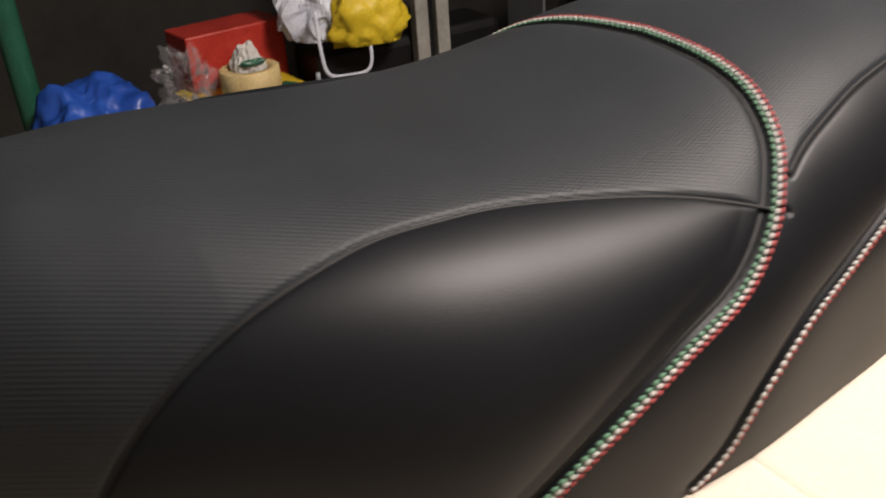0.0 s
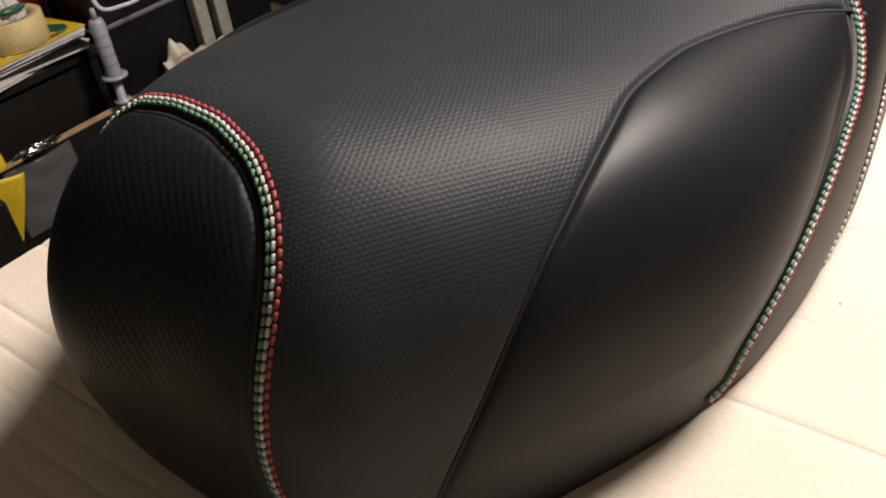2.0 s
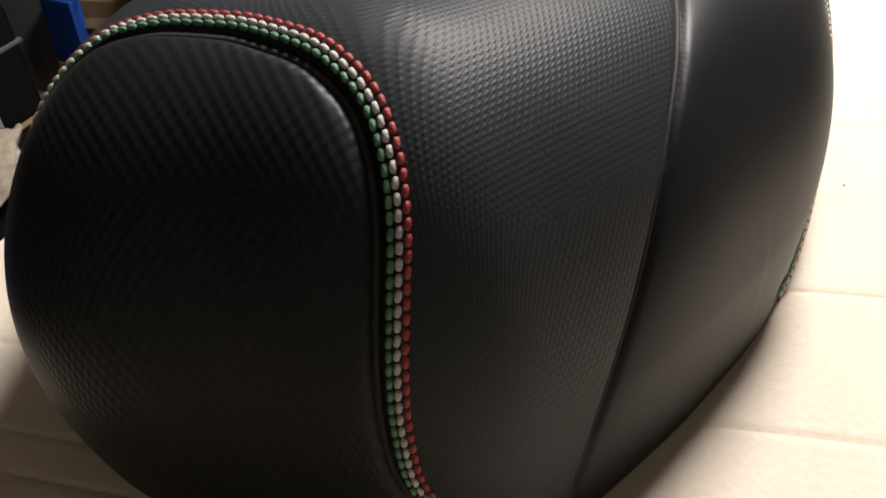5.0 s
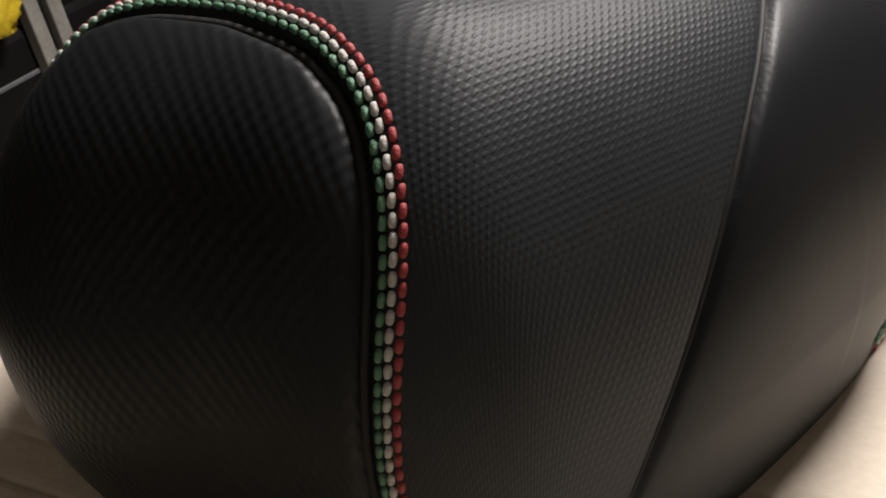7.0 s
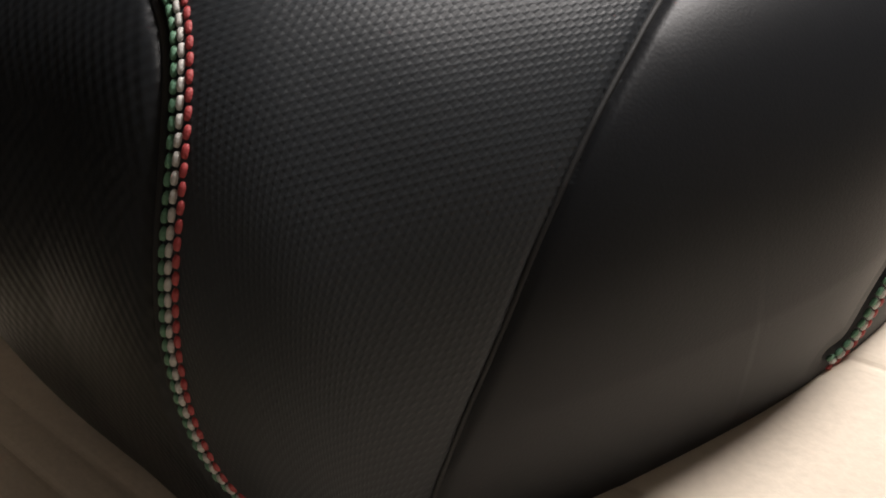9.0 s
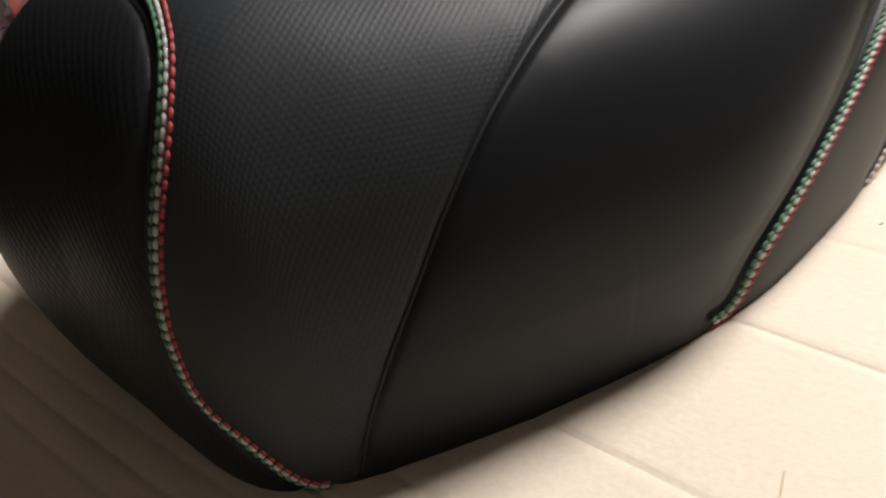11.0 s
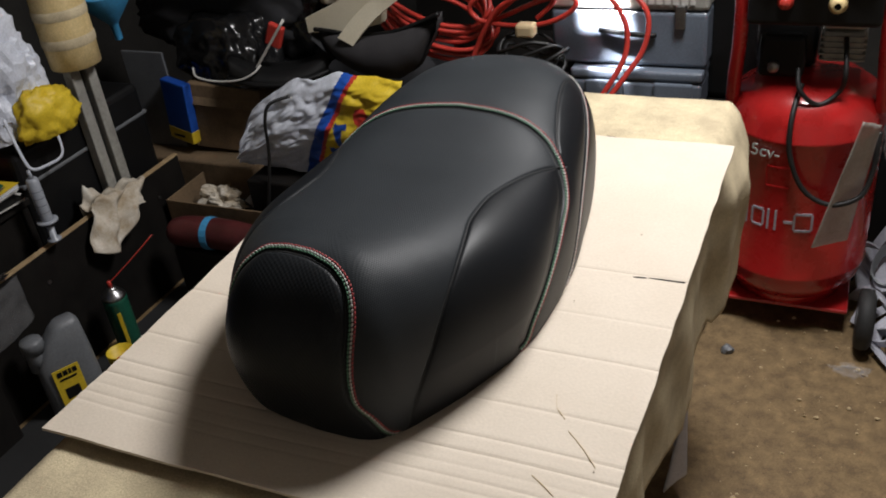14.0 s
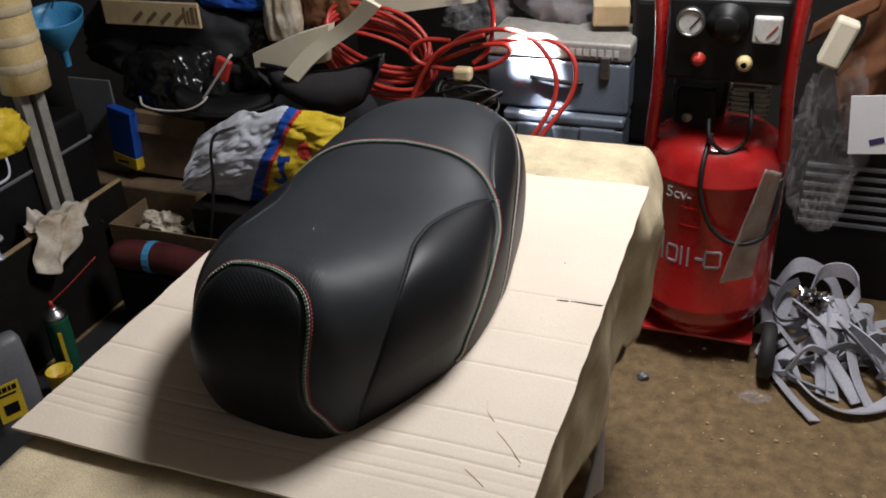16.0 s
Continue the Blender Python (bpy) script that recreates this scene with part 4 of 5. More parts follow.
def hose_coil():
    t = thing("air_hose", "coiled red rubber air hose over the bench", "hose", (0, 0, 0))
    rnd = random.Random(3)
    pts = []
    tilt = radians(-19)
    for turn in range(8):
        cx, cz, size = -0.605 + rnd.uniform(-0.012, 0.012), 0.755 + 0.013 * (turn - 3.5), 1 + rnd.uniform(-0.10, 0.08)
        for q in range(10):
            a = 2 * math.pi * q / 10
            u, w = 0.165 * size * math.cos(a), 0.066 * size * math.sin(a) + rnd.uniform(-0.005, 0.005)
            pts.append((cx + u * math.cos(tilt) - w * math.sin(tilt), 1.49 + 0.05 * math.sin(a) + rnd.uniform(-0.008, 0.008), cz + u * math.sin(tilt) + w * math.cos(tilt)))
    part("coil", tube(pts, 0.0066, 8, 6), M["hose"], t, smooth=True)
    loops = (((-0.53, 1.46, 0.69), (-0.449, 1.45, 0.727), (-0.378, 1.449, 0.784), (-0.309, 1.445, 0.831), (-0.227, 1.439, 0.853), (-0.146, 1.43, 0.848), (-0.09, 1.419, 0.81), (-0.055, 1.406, 0.755), (-0.05, 1.39, 0.699), (-0.068, 1.371, 0.649), (-0.11, 1.34, 0.58)),
             ((-0.50, 1.47, 0.71), (-0.418, 1.46, 0.739), (-0.282, 1.458, 0.796), (-0.153, 1.453, 0.829), (-0.066, 1.445, 0.826), (-0.017, 1.432, 0.795), (-0.002, 1.417, 0.748), (-0.014, 1.398, 0.691), (-0.046, 1.376, 0.641), (-0.09, 1.34, 0.58)),
             ((-0.27, 1.46, 1.03), (-0.244, 1.45, 0.928), (-0.237, 1.45, 0.883), (-0.242, 1.45, 0.829), (-0.255, 1.45, 0.789), (-0.297, 1.45, 0.751)),
             ((-0.357, 1.44, 0.814), (-0.423, 1.44, 0.813), (-0.466, 1.44, 0.794), (-0.477, 1.44, 0.769), (-0.444, 1.44, 0.742), (-0.36, 1.44, 0.733), (-0.278, 1.44, 0.74), (-0.213, 1.44, 0.767), (-0.188, 1.44, 0.797), (-0.212, 1.44, 0.814), (-0.30, 1.445, 0.80)),
             ((-0.50, 1.42, 0.59), (-0.466, 1.43, 0.666), (-0.439, 1.43, 0.718), (-0.396, 1.43, 0.778), (-0.337, 1.43, 0.812), (-0.256, 1.43, 0.839)))
    for l in loops:
        part("loop", tube(l, 0.0068, 8, 10), M["hose"], t, smooth=True)
    return t


hose_coil()


def cable_bundle():
    t = thing("cable_bundle", "loose bundle of black cables under the red hose", "cable", (0, 0, 0))
    rnd = random.Random(4)
    for i in range(5):
        c = (-0.29 + rnd.uniform(-0.03, 0.03), 1.43, 0.635 + i * 0.014)
        part("loop", tube([(c[0] + 0.085 * math.cos(a), c[1] + 0.05 * math.sin(a), c[2] + 0.02 * math.sin(2 * a + i)) for a in [k * 0.7 for k in range(9)]], 0.005, 7, 5, True), M["cable"], t, smooth=True)
    part("plug", box(0.05, 0.04, 0.035, (-0.31, 1.40, 0.72), 0.008), M["canvas"], t)
    return t


cable_bundle()


def old_saddle(place, size, turn, label, lip):
    t = thing("old_saddle", label, "saddle", place, turn)
    sx, sy, sz = size

    def top(u, v):
        x, y = (u - 0.5) * sx, (v - 0.5) * sy * (1 - 0.45 * (2 * u - 1) ** 2)
        return (x, y, sz * (0.55 + 0.45 * (2 * u - 1) ** 2) * (1 - (2 * v - 1) ** 4 * 0.5))
    part("cover", sheet(top, 30, 20, sz * 0.35), M["black"], t, smooth=True)
    part("rim", tube([((u - 0.5) * sx, -0.5 * sy * (1 - 0.45 * (2 * u - 1) ** 2), sz * (0.55 + 0.45 * (2 * u - 1) ** 2) * 0.45) for u in [k / 12 for k in range(13)]], 0.008, 8, 4), M[lip], t, smooth=True)
    return t


old_saddle((-1.08, 1.40, 0.55), (0.30, 0.16, 0.09), 20, "old black leather seat shell lying on the heap", "black")


def bare_saddle():
    """A crescent of dark foam with upturned ends, its swollen face towards the room."""
    t = thing("foam_saddle", "old dark grey foam saddle lying on the heap", "saddle", (-0.74, 1.42, 0.55))
    along = (0.0, 0.12, 0.25, 0.45, 0.65, 0.82, 1.0)
    upper = (0.160, 0.156, 0.150, 0.150, 0.162, 0.185, 0.215)
    lower = (0.140, 0.085, 0.050, 0.022, 0.026, 0.065, 0.180)

    def face(side):
        def at(u, v):
            hi, lo = np.interp(u, along, upper), np.interp(u, along, lower)
            swell = math.sin(math.pi * v) ** 0.6 * math.sin(math.pi * min(max(u, 0.001), 0.999)) ** 0.4
            return (-0.215 + 0.395 * u, side * (0.05 * swell + 0.004) - 0.03 * (2 * u - 1) ** 2 * side, lo + (hi - lo) * v)
        return at
    part("cover", sheet(face(-1), 40, 18), M["dullfoam"], t, "dull dark grey cover", True)
    part("underside", sheet(face(1), 40, 12), M["darkcloth"], t, smooth=True)
    part("rim", tube([(-0.215 + 0.395 * u, 0, float(np.interp(u, along, upper))) for u in along], 0.007, 8, 6), M["black"], t, smooth=True)


bare_saddle()
tagged(part("heap_base", lump(1.1, 0.5, 0.60, (-0.95, 1.62, 0.0), 0.2, 2.5, 4, 41), M["darkcloth"], smooth=True), "dark heap of covered things at the wall", "heap", kind="stuff")


def foam_sheet(at, pts, label):
    bm = bmesh.new()
    lo = [bm.verts.new((x, at, z)) for x, z in pts]
    hi = [bm.verts.new((x + 0.01, at + 0.02, z + 0.004)) for x, z in pts]
    bm.faces.new(lo)
    bm.faces.new(hi[::-1])
    for i in range(len(pts)):
        j = (i + 1) % len(pts)
        bm.faces.new((lo[i], hi[i], hi[j], lo[j]))
    bmesh.ops.recalc_face_normals(bm, faces=bm.faces)
    return tagged(part("foam_sheet", bm, M["cream"]), label, "foam sheet")


foam_sheet(1.43, ((-0.985, 0.738), (-0.983, 0.695), (-0.90, 0.69), (-0.744, 0.729), (-0.72, 0.84), (-0.835, 0.803)), "cream foam sheet leaning on the heap")
tagged(part("foam_strip_bent", sheet(lambda u, v: (-0.86 + 0.28 * u + 0.045 * v, 1.395 + 0.02 * math.sin(u * 3), 0.700 + 0.235 * u + 0.05 * math.sin(u * math.pi) * (0.6 - u) - 0.022 * v), 24, 3, 0.014), M["cream"], smooth=False), "bent cream foam strip leaning on the heap", "foam strip")
foam_sheet(1.66, ((-0.70, 0.80), (-0.36, 0.86), (-0.34, 1.0), (-0.72, 1.0)), "cream foam sheet standing behind the hose")


# ---- bags and boxes of the heap ----
def sack(name, mats, size, at, seed, label, band=None):
    """A crumpled bag: a boxy body with sharp outward creases."""
    bm = bmesh.new()
    bmesh.ops.create_icosphere(bm, subdivisions=5, radius=1)
    off = Vector((seed * 5.1, seed * 2.7, seed * 1.3))
    for v in bm.verts:
        d = v.co.normalized()
        square = (abs(d.x) ** 4 + abs(d.y) ** 4 + abs(d.z) ** 4) ** (-1 / 4)
        tall = Vector((d.x, d.y, d.z * 0.55))
        r = 1 + 0.20 * noise.noise(d * 1.3 + off) - 0.22 * abs(noise.noise(tall * 2.1 + off * 2)) - 0.12 * abs(noise.noise(tall * 4.6 + off * 3)) - 0.05 * abs(noise.noise(d * 8 + off)) - 0.03 * abs(noise.noise(d * 15 + off))
        v.co = d * square * r
        v.co.z = max(v.co.z, -0.72)
    bmesh.ops.scale(bm, vec=(size[0] / 2, size[1] / 2, size[2] / 1.7), verts=bm.verts)
    lo = min(v.co.z for v in bm.verts)
    bmesh.ops.translate(bm, vec=(at[0], at[1], at[2] - lo), verts=bm.verts)
    ob = part(name, bm, mats, smooth=True)
    if band:
        for f in ob.data.polygons:
            f.material_index = band(f.center)
    return tagged(ob, label, "bag")


sack("brown_cloth", M["brown"], (0.20, 0.12, 0.16), (-0.77, 1.56, 0.80), 64, "brown leather scraps on the heap")
sack("cream_cloth", M["rag"], (0.13, 0.10, 0.20), (-0.915, 1.53, 0.76), 65, "crumpled cream cloth on the heap")


def printed_bag():
    """A flattened plastic bag leaning in the heap: pale half, blue band, red line and yellow half."""
    t = thing("printed_bag", "crumpled plastic bag, pale blue grey with blue, red and yellow print", "bag", (-0.87, 1.25, 0.346))
    along, upper = (0, 0.06, 0.22, 0.46, 0.70, 1.0), (0.13, 0.185, 0.25, 0.297, 0.31, 0.30)

    def at(u, v):
        x = -0.27 + 0.54 * u + 0.03 * (v - 0.5) * (1 - u)
        crease = 0.020 * noise.noise(Vector((u * 5, v * 3.2, 3))) - 0.024 * abs(noise.noise(Vector((u * 4 + v * 2.5, v * 6 - u * 3, 7)))) - 0.010 * abs(noise.noise(Vector((u * 13 - v * 5, v * 15, 1))))
        z = np.interp(u, along, upper) * v + 0.012 * noise.noise(Vector((u * 7, v * 2, 5)))
        return (x, -0.055 * math.sin(math.pi * v) ** 0.7 + crease, max(z, 0.0))
    body = part("body", sheet(at, 130, 80, 0.002), [M["whiteplastic"], M["blue"], M["hose"], M["yellow"]], t, smooth=True)
    for f in body.data.polygons:
        x, z = f.center.x - 0.87, f.center.z + 0.346
        edge = x - (-0.826 + 0.56 * (z - 0.567))
        f.material_index = 0 if edge < 0 else 1 if edge < 0.032 + 0.10 * max(0.50 - z, 0) else 2 if edge < 0.046 + 0.10 * max(0.50 - z, 0) else 3
        if edge > 0.05 and (x + 0.715) ** 2 + (z - 0.553) ** 2 < 0.0006:
            f.material_index = 2
        if edge > 0.05 and (abs(x + 0.788) < 0.010 and 0.445 < z < 0.53 or -0.815 < x < -0.762 and 0.517 < z < 0.533 or -0.825 < x < -0.788 and 0.440 < z < 0.458):
            f.material_index = 1
    return t


printed_bag()
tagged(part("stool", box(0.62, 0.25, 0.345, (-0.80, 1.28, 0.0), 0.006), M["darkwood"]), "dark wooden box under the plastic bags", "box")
def torn_carton():
    t = thing("torn_carton", "brown carton with a torn pale edge, standing in the heap", "carton", (-1.30, 1.41, 0.32), 6)
    lean = Matrix.Rotation(radians(5), 4, "Y")
    part("body", box(0.25, 0.13, 0.215, (0, 0, 0.01), 0.004, m=lean), M["brownbox"], t)
    part("flap", box(0.24, 0.004, 0.07, (0.01, -0.075, 0.16), 0.001, m=lean @ Matrix.Rotation(radians(-28), 4, "X")), M["brownbox"], t)
    rnd = random.Random(6)
    part("torn_edge", tube([(-0.118 + 0.02 * (z / 0.2) + rnd.uniform(-0.007, 0.007), -0.070 + rnd.uniform(-0.003, 0.003), 0.03 + z) for z in [k * 0.02 for k in range(10)]], lambda f: 0.004 + 0.004 * abs(math.sin(f * 17)), 6, 3), M["rawwood"], t, "torn pale board edge")
    return t


torn_carton()
tagged(part("hanging_cable", tube([(-0.93, 1.20, 0.60), (-0.975, 1.165, 0.588), (-0.995, 1.155, 0.54), (-1.01, 1.16, 0.44), (-1.03, 1.15, 0.33), (-1.06, 1.15, 0.22), (-1.07, 1.17, 0.21)], 0.0048, 8, 8), M["cable"], smooth=True),
       "black cable hanging down over the plastic bag", "cable")
tagged(part("white_stick", tube([(-1.176, 1.36, 0.565), (-1.10, 1.365, 0.655), (-1.02, 1.37, 0.752)], 0.0042, 8, 4), M["white"], smooth=True), "thin white stick stuck in the heap", "stick")
tagged(part("heap_box", box(0.5, 0.3, 0.32, (-1.42, 1.42, 0.0), 0.006), M["brownbox"]), "dim brown carton under the paper bag", "carton")


def blue_box():
    t = thing("blue_box", "flat dark blue carton with a yellow lower band", "carton", (-1.45, 1.33, 0.365), -12)
    lean = Matrix.Rotation(radians(6), 4, "Y")
    part("body", box(0.105, 0.03, 0.20, (0, 0, 0), 0.003, m=lean), M["blue"], t)
    part("band", box(0.107, 0.032, 0.042, (0, 0, 0), 0.003, m=lean), M["yellow"], t, "yellow band")
    bars(t, "print", M["black"], (-0.03, -0.0165, 0.014), ((0.05, 1),), 0.008, 0.002, (1, 0, 0), (0, 0, 1))


blue_box()
tagged(part("metal_sheet", box(0.16, 0.008, 0.42, (-1.56, 1.36, 0.22), 0.002), M["grey"]), "upright grey metal sheet", "sheet")
sack("bin_bag", M["garbage"], (0.34, 0.24, 0.22), (-1.30, 1.46, 0.52), 57, "shiny black bin bag on the heap")
sack("bin_bag", M["garbage"], (0.30, 0.22, 0.24), (-1.12, 1.60, 0.58), 58, "shiny black bin bag on the heap")
sack("black_cloth", M["darkcloth"], (0.66, 0.26, 0.26), (-1.36, 1.58, 0.62), 59, "folded black cloth heap")
sack("blue_cloth", M["blue"], (0.28, 0.16, 0.07), (-1.08, 1.58, 0.84), 63, "dark blue folded cloth on the heap")
tagged(part("cord_loop", tube([(-1.34, 1.32, 0.612), (-1.317, 1.30, 0.593), (-1.249, 1.30, 0.583), (-1.165, 1.30, 0.592), (-1.118, 1.31, 0.611), (-1.10, 1.33, 0.63)], 0.0032, 8, 8), M["white"], smooth=True), "white cord hanging over the torn carton", "cord")
tagged(part("red_packet", box(0.05, 0.02, 0.07, (-1.08, 1.38, 0.67), 0.006, m=Matrix.Rotation(radians(24), 4, "Y")), M["hose"]), "red and white printed packet", "packet")


def arrow_carton():
    t = thing("arrow_carton", "beige carton strip with brown printed arrows", "carton", (-1.33, 1.44, 0.80), 2)
    part("strip", box(0.34, 0.012, 0.075, (0, 0, 0), 0.002), M["canvas"], t)
    for i in range(4):
        part("arrow", box(0.012, 0.002, 0.045, (-0.06 + i * 0.05, -0.0075, 0.016), 0.0, m=Matrix.Rotation(radians(50), 4, "Y")), M["brownbox"], t)
    bars(t, "print", M["brownbox"], (0.12, -0.0065, 0.014), ((0.006, 1), (0.006, 0.8), (0.012, 1), (0.006, 1)), 0.05, 0.002, (1, 0, 0), (0, 0, 1))


arrow_carton()


# ---- shelf side ----
def plywood():
    t = thing("plywood_panel", "dark plywood panel with a raw pale upper edge", "panel", (-1.40, 0.7875, 0))
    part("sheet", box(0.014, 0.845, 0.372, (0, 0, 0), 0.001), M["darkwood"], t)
    part("edge", box(0.015, 0.845, 0.006, (0, 0, 0.372), 0.001), M["rawwood"], t, "raw wood edge")
    for y in (-0.16, 0.12, 0.30):
        part("screw", lathe([(0, 0.002), (0.006, 0.002), (0.006, 0), (0, 0)], 12, (0.0075, y, 0.29), m=Matrix.Rotation(radians(90), 4, "Y")), M["steel"], t)


plywood()


def rag_point(u, v):
    """A rag bunched over the panel's upper edge, its lower half hanging in folds."""
    y = 0.815 + 0.20 * u + 0.02 * math.sin(v * 5) - 0.03 * v * (1 - u)
    d = v * 0.26 - 0.08
    fold = 0.012 * math.sin(u * 13 + v * 5) + 0.016 * noise.noise(Vector((u * 5, v * 6, 7)))
    heap = 0.055 * math.exp(-((u - 0.22) / 0.22) ** 2) * (0.7 + 0.6 * noise.noise(Vector((u * 9, v * 9, 3)))) + 0.008 * math.sin(u * 21 + v * 9)
    if d < 0:
        return (-1.427 + fold * 0.6, y, 0.390 + heap * max(1 + d / 0.08, 0) + d)
    if d < 0.05:
        return (-1.427 + d * 1.3 + fold * 0.3, y, 0.392 + heap * (1 - d / 0.09) + 0.006 * math.sin(v * 30))
    return (-1.366 + 0.03 * (d - 0.05) / 0.2 + fold, y, 0.390 + heap * 0.45 * max(1 - (d - 0.05) / 0.05, 0) - (d - 0.05) * (0.70 + 0.25 * math.sin(u * 5)))


tagged(part("rag", sheet(rag_point, 34, 44, 0.003), M["rag"], smooth=True), "stained whitish rag hung over the plywood panel", "rag")


def oil_bottle():
    t = thing("oil_bottle", "grey plastic oil bottle with a yellow label", "bottle", (-1.280, 0.500, 0), 62)
    t.scale = (1.08, 1.08, 1.08)
    bm = bmesh.new()
    rows = []
    for z, w, d, off in ((0, 0.062, 0.036, 0), (0.006, 0.066, 0.040, 0), (0.10, 0.066, 0.040, 0), (0.16, 0.064, 0.039, 0), (0.20, 0.050, 0.034, 0.012), (0.235, 0.034, 0.026, 0.026), (0.25, 0.022, 0.016, 0.03)):
        rows.append([bm.verts.new((off + w * math.copysign(abs(math.cos(a)) ** 0.6, math.cos(a)), d * math.copysign(abs(math.sin(a)) ** 0.6, math.sin(a)), z)) for a in [2 * math.pi * k / 32 for k in range(32)]])
    for a, b in zip(rows, rows[1:]):
        for k in range(32):
            bm.faces.new((a[k], a[(k + 1) % 32], b[(k + 1) % 32], b[k]))
    bm.faces.new(rows[0][::-1])
    bm.faces.new(rows[-1])
    part("body", bm, M["grey"], t, smooth=True)
    part("neck", lathe([(0, 0.15), (0.024, 0.15), (0.022, 0.19), (0.021, 0.20), (0, 0.20)], 24, (-0.052, 0, 0.0)), M["grey"], t, smooth=True)
    part("cap", lathe([(0, 0.232), (0.024, 0.230), (0.026, 0.224), (0.026, 0.200), (0, 0.200)], 28, (-0.052, 0, 0)), M["grey"], t, smooth=True)
    lab = part("label", box(0.062, 0.002, 0.105, (-0.012, -0.0405, 0.045), 0.0009), M["yellow"], t, "yellow label with dark print")
    bars(lab, "print", M["black"], (-0.034, -0.0423, 0.130), ((0.011, 1), (0.010, 1), (0.006, 1), (0.010, 1)), 0.013, 0.0012, (1, 0, 0), (0, 0, 1), 0.003)
    bars(lab, "print", M["black"], (-0.032, -0.0423, 0.118), ((0.04, 1),), 0.005, 0.0012, (1, 0, 0), (0, 0, 1))
    part("emblem", box(0.034, 0.0012, 0.03, (-0.012, -0.0423, 0.064), 0.0004), M["black"], lab)


oil_bottle()
# thin black sheet, added to darken the lit floor beside the table
tagged(part("dark_floor_sheet", box(0.76, 1.15, 0.005, (-0.99, 0.55, 0.004), 0.002), M["rubber"]), "black sheet added to darken the floor on the left", "mat")


def spray_can():
    t = thing("spray_can", "green spray can with a red straw", "spray can", (-1.292, 0.722, 0), 20)
    part("body", lathe([(0, 0), (0.030, 0), (0.033, 0.004), (0.033, 0.185), (0.0335, 0.19), (0.031, 0.196)], 36), M["green"], t, smooth=True)
    part("dome", lathe([(0.0315, 0.195), (0.033, 0.198), (0.031, 0.203), (0.020, 0.216), (0.013, 0.221), (0.013, 0.226), (0, 0.227)], 36), M["steel"], t, "bare metal dome", True)
    part("nozzle", lathe([(0, 0.246), (0.005, 0.246), (0.006, 0.240), (0.0065, 0.226), (0, 0.226)], 14), M["hose"], t, "red nozzle", True)
    part("straw", tube([(0, 0, 0.240), (0.06, 0.04, 0.285), (0.12, 0.08, 0.335)], 0.0016, 6, 4), M["hose"], t, smooth=True)
    part("stripe", box(0.010, 0.003, 0.13, (0.014, -0.0305, 0.03), 0.0008, m=Matrix.Rotation(radians(24), 4, "Z")), M["yellow"], t, "yellow stripe")


spray_can()


def yellow_cup():
    t = thing("yellow_cup", "small yellow plastic cup with a red lid inside", "cup", (-1.222, 0.620, 0))
    part("shell", lathe([(0, 0.0), (0.030, 0), (0.034, 0.10), (0.036, 0.102), (0.033, 0.102), (0.030, 0.06), (0, 0.06)], 32), M["yellow"], t, smooth=True)
    part("lid", lathe([(0, 0.075), (0.018, 0.074), (0.02, 0.06), (0, 0.06)], 20), M["hose"], t, smooth=True)


yellow_cup()


def leather_roll():
    t = thing("leather_roll", "dark red leather roll tied with blue tape", "roll", (-1.10, 1.00, 0.20), 4)
    part("roll", tube([(-0.19, 0, 0.045), (-0.10, 0.005, 0.05), (0.02, 0, 0.05), (0.19, -0.015, 0.035)], lambda f: 0.046 * (1 - 0.6 * abs(2 * f - 1) ** 6), 18, 8), M["leather"], t, smooth=True)
    part("tape", tube([(-0.062, 0.004, 0.05), (-0.04, 0.004, 0.05)], 0.0485, 18, 2), M["lightblue"], t, "blue tape")


leather_roll()


def open_carton():
    t = thing("open_carton", "open brown carton full of odds and ends", "carton", (-1.15, 1.19, 0.0), 0)
    for y in (-0.10, 0.10):
        part("wall", box(0.44, 0.005, 0.285, (0, y, 0), 0.001), M["brownbox"], t)
    for x in (-0.2175, 0.2175):
        part("wall", box(0.005, 0.195, 0.285, (x, 0, 0), 0.001), M["brownbox"], t)
    part("bottom", box(0.43, 0.19, 0.005, (0, 0, 0), 0.001), M["brownbox"], t)


open_carton()
tagged(part("carton_filling", box(0.42, 0.185, 0.20, (-1.15, 1.19, 0.006), 0.004), M["darkcloth"]), "dark cloth filling the carton", "cloth")
tagged(part("crumpled_film", lump(0.16, 0.10, 0.08, (-1.24, 1.18, 0.215), 0.3, 2.0, 4, 71, fold=0.3), M["rag"]), "crumpled pale plastic in the carton", "plastic")


def comb_rack():
    t = thing("bolt_rack", "small rack with rows of white pegs", "rack", (-1.12, 1.20, 0.245), -30)
    part("plate", box(0.10, 0.06, 0.006, (0, 0, 0), 0.001, m=Matrix.Rotation(radians(30), 4, "X")), M["black"], t)
    for i in range(8):
        part("peg", box(0.004, 0.05, 0.008, (-0.042 + i * 0.012, 0, 0.005), 0.001, m=Matrix.Rotation(radians(30), 4, "X")), M["white"], t)


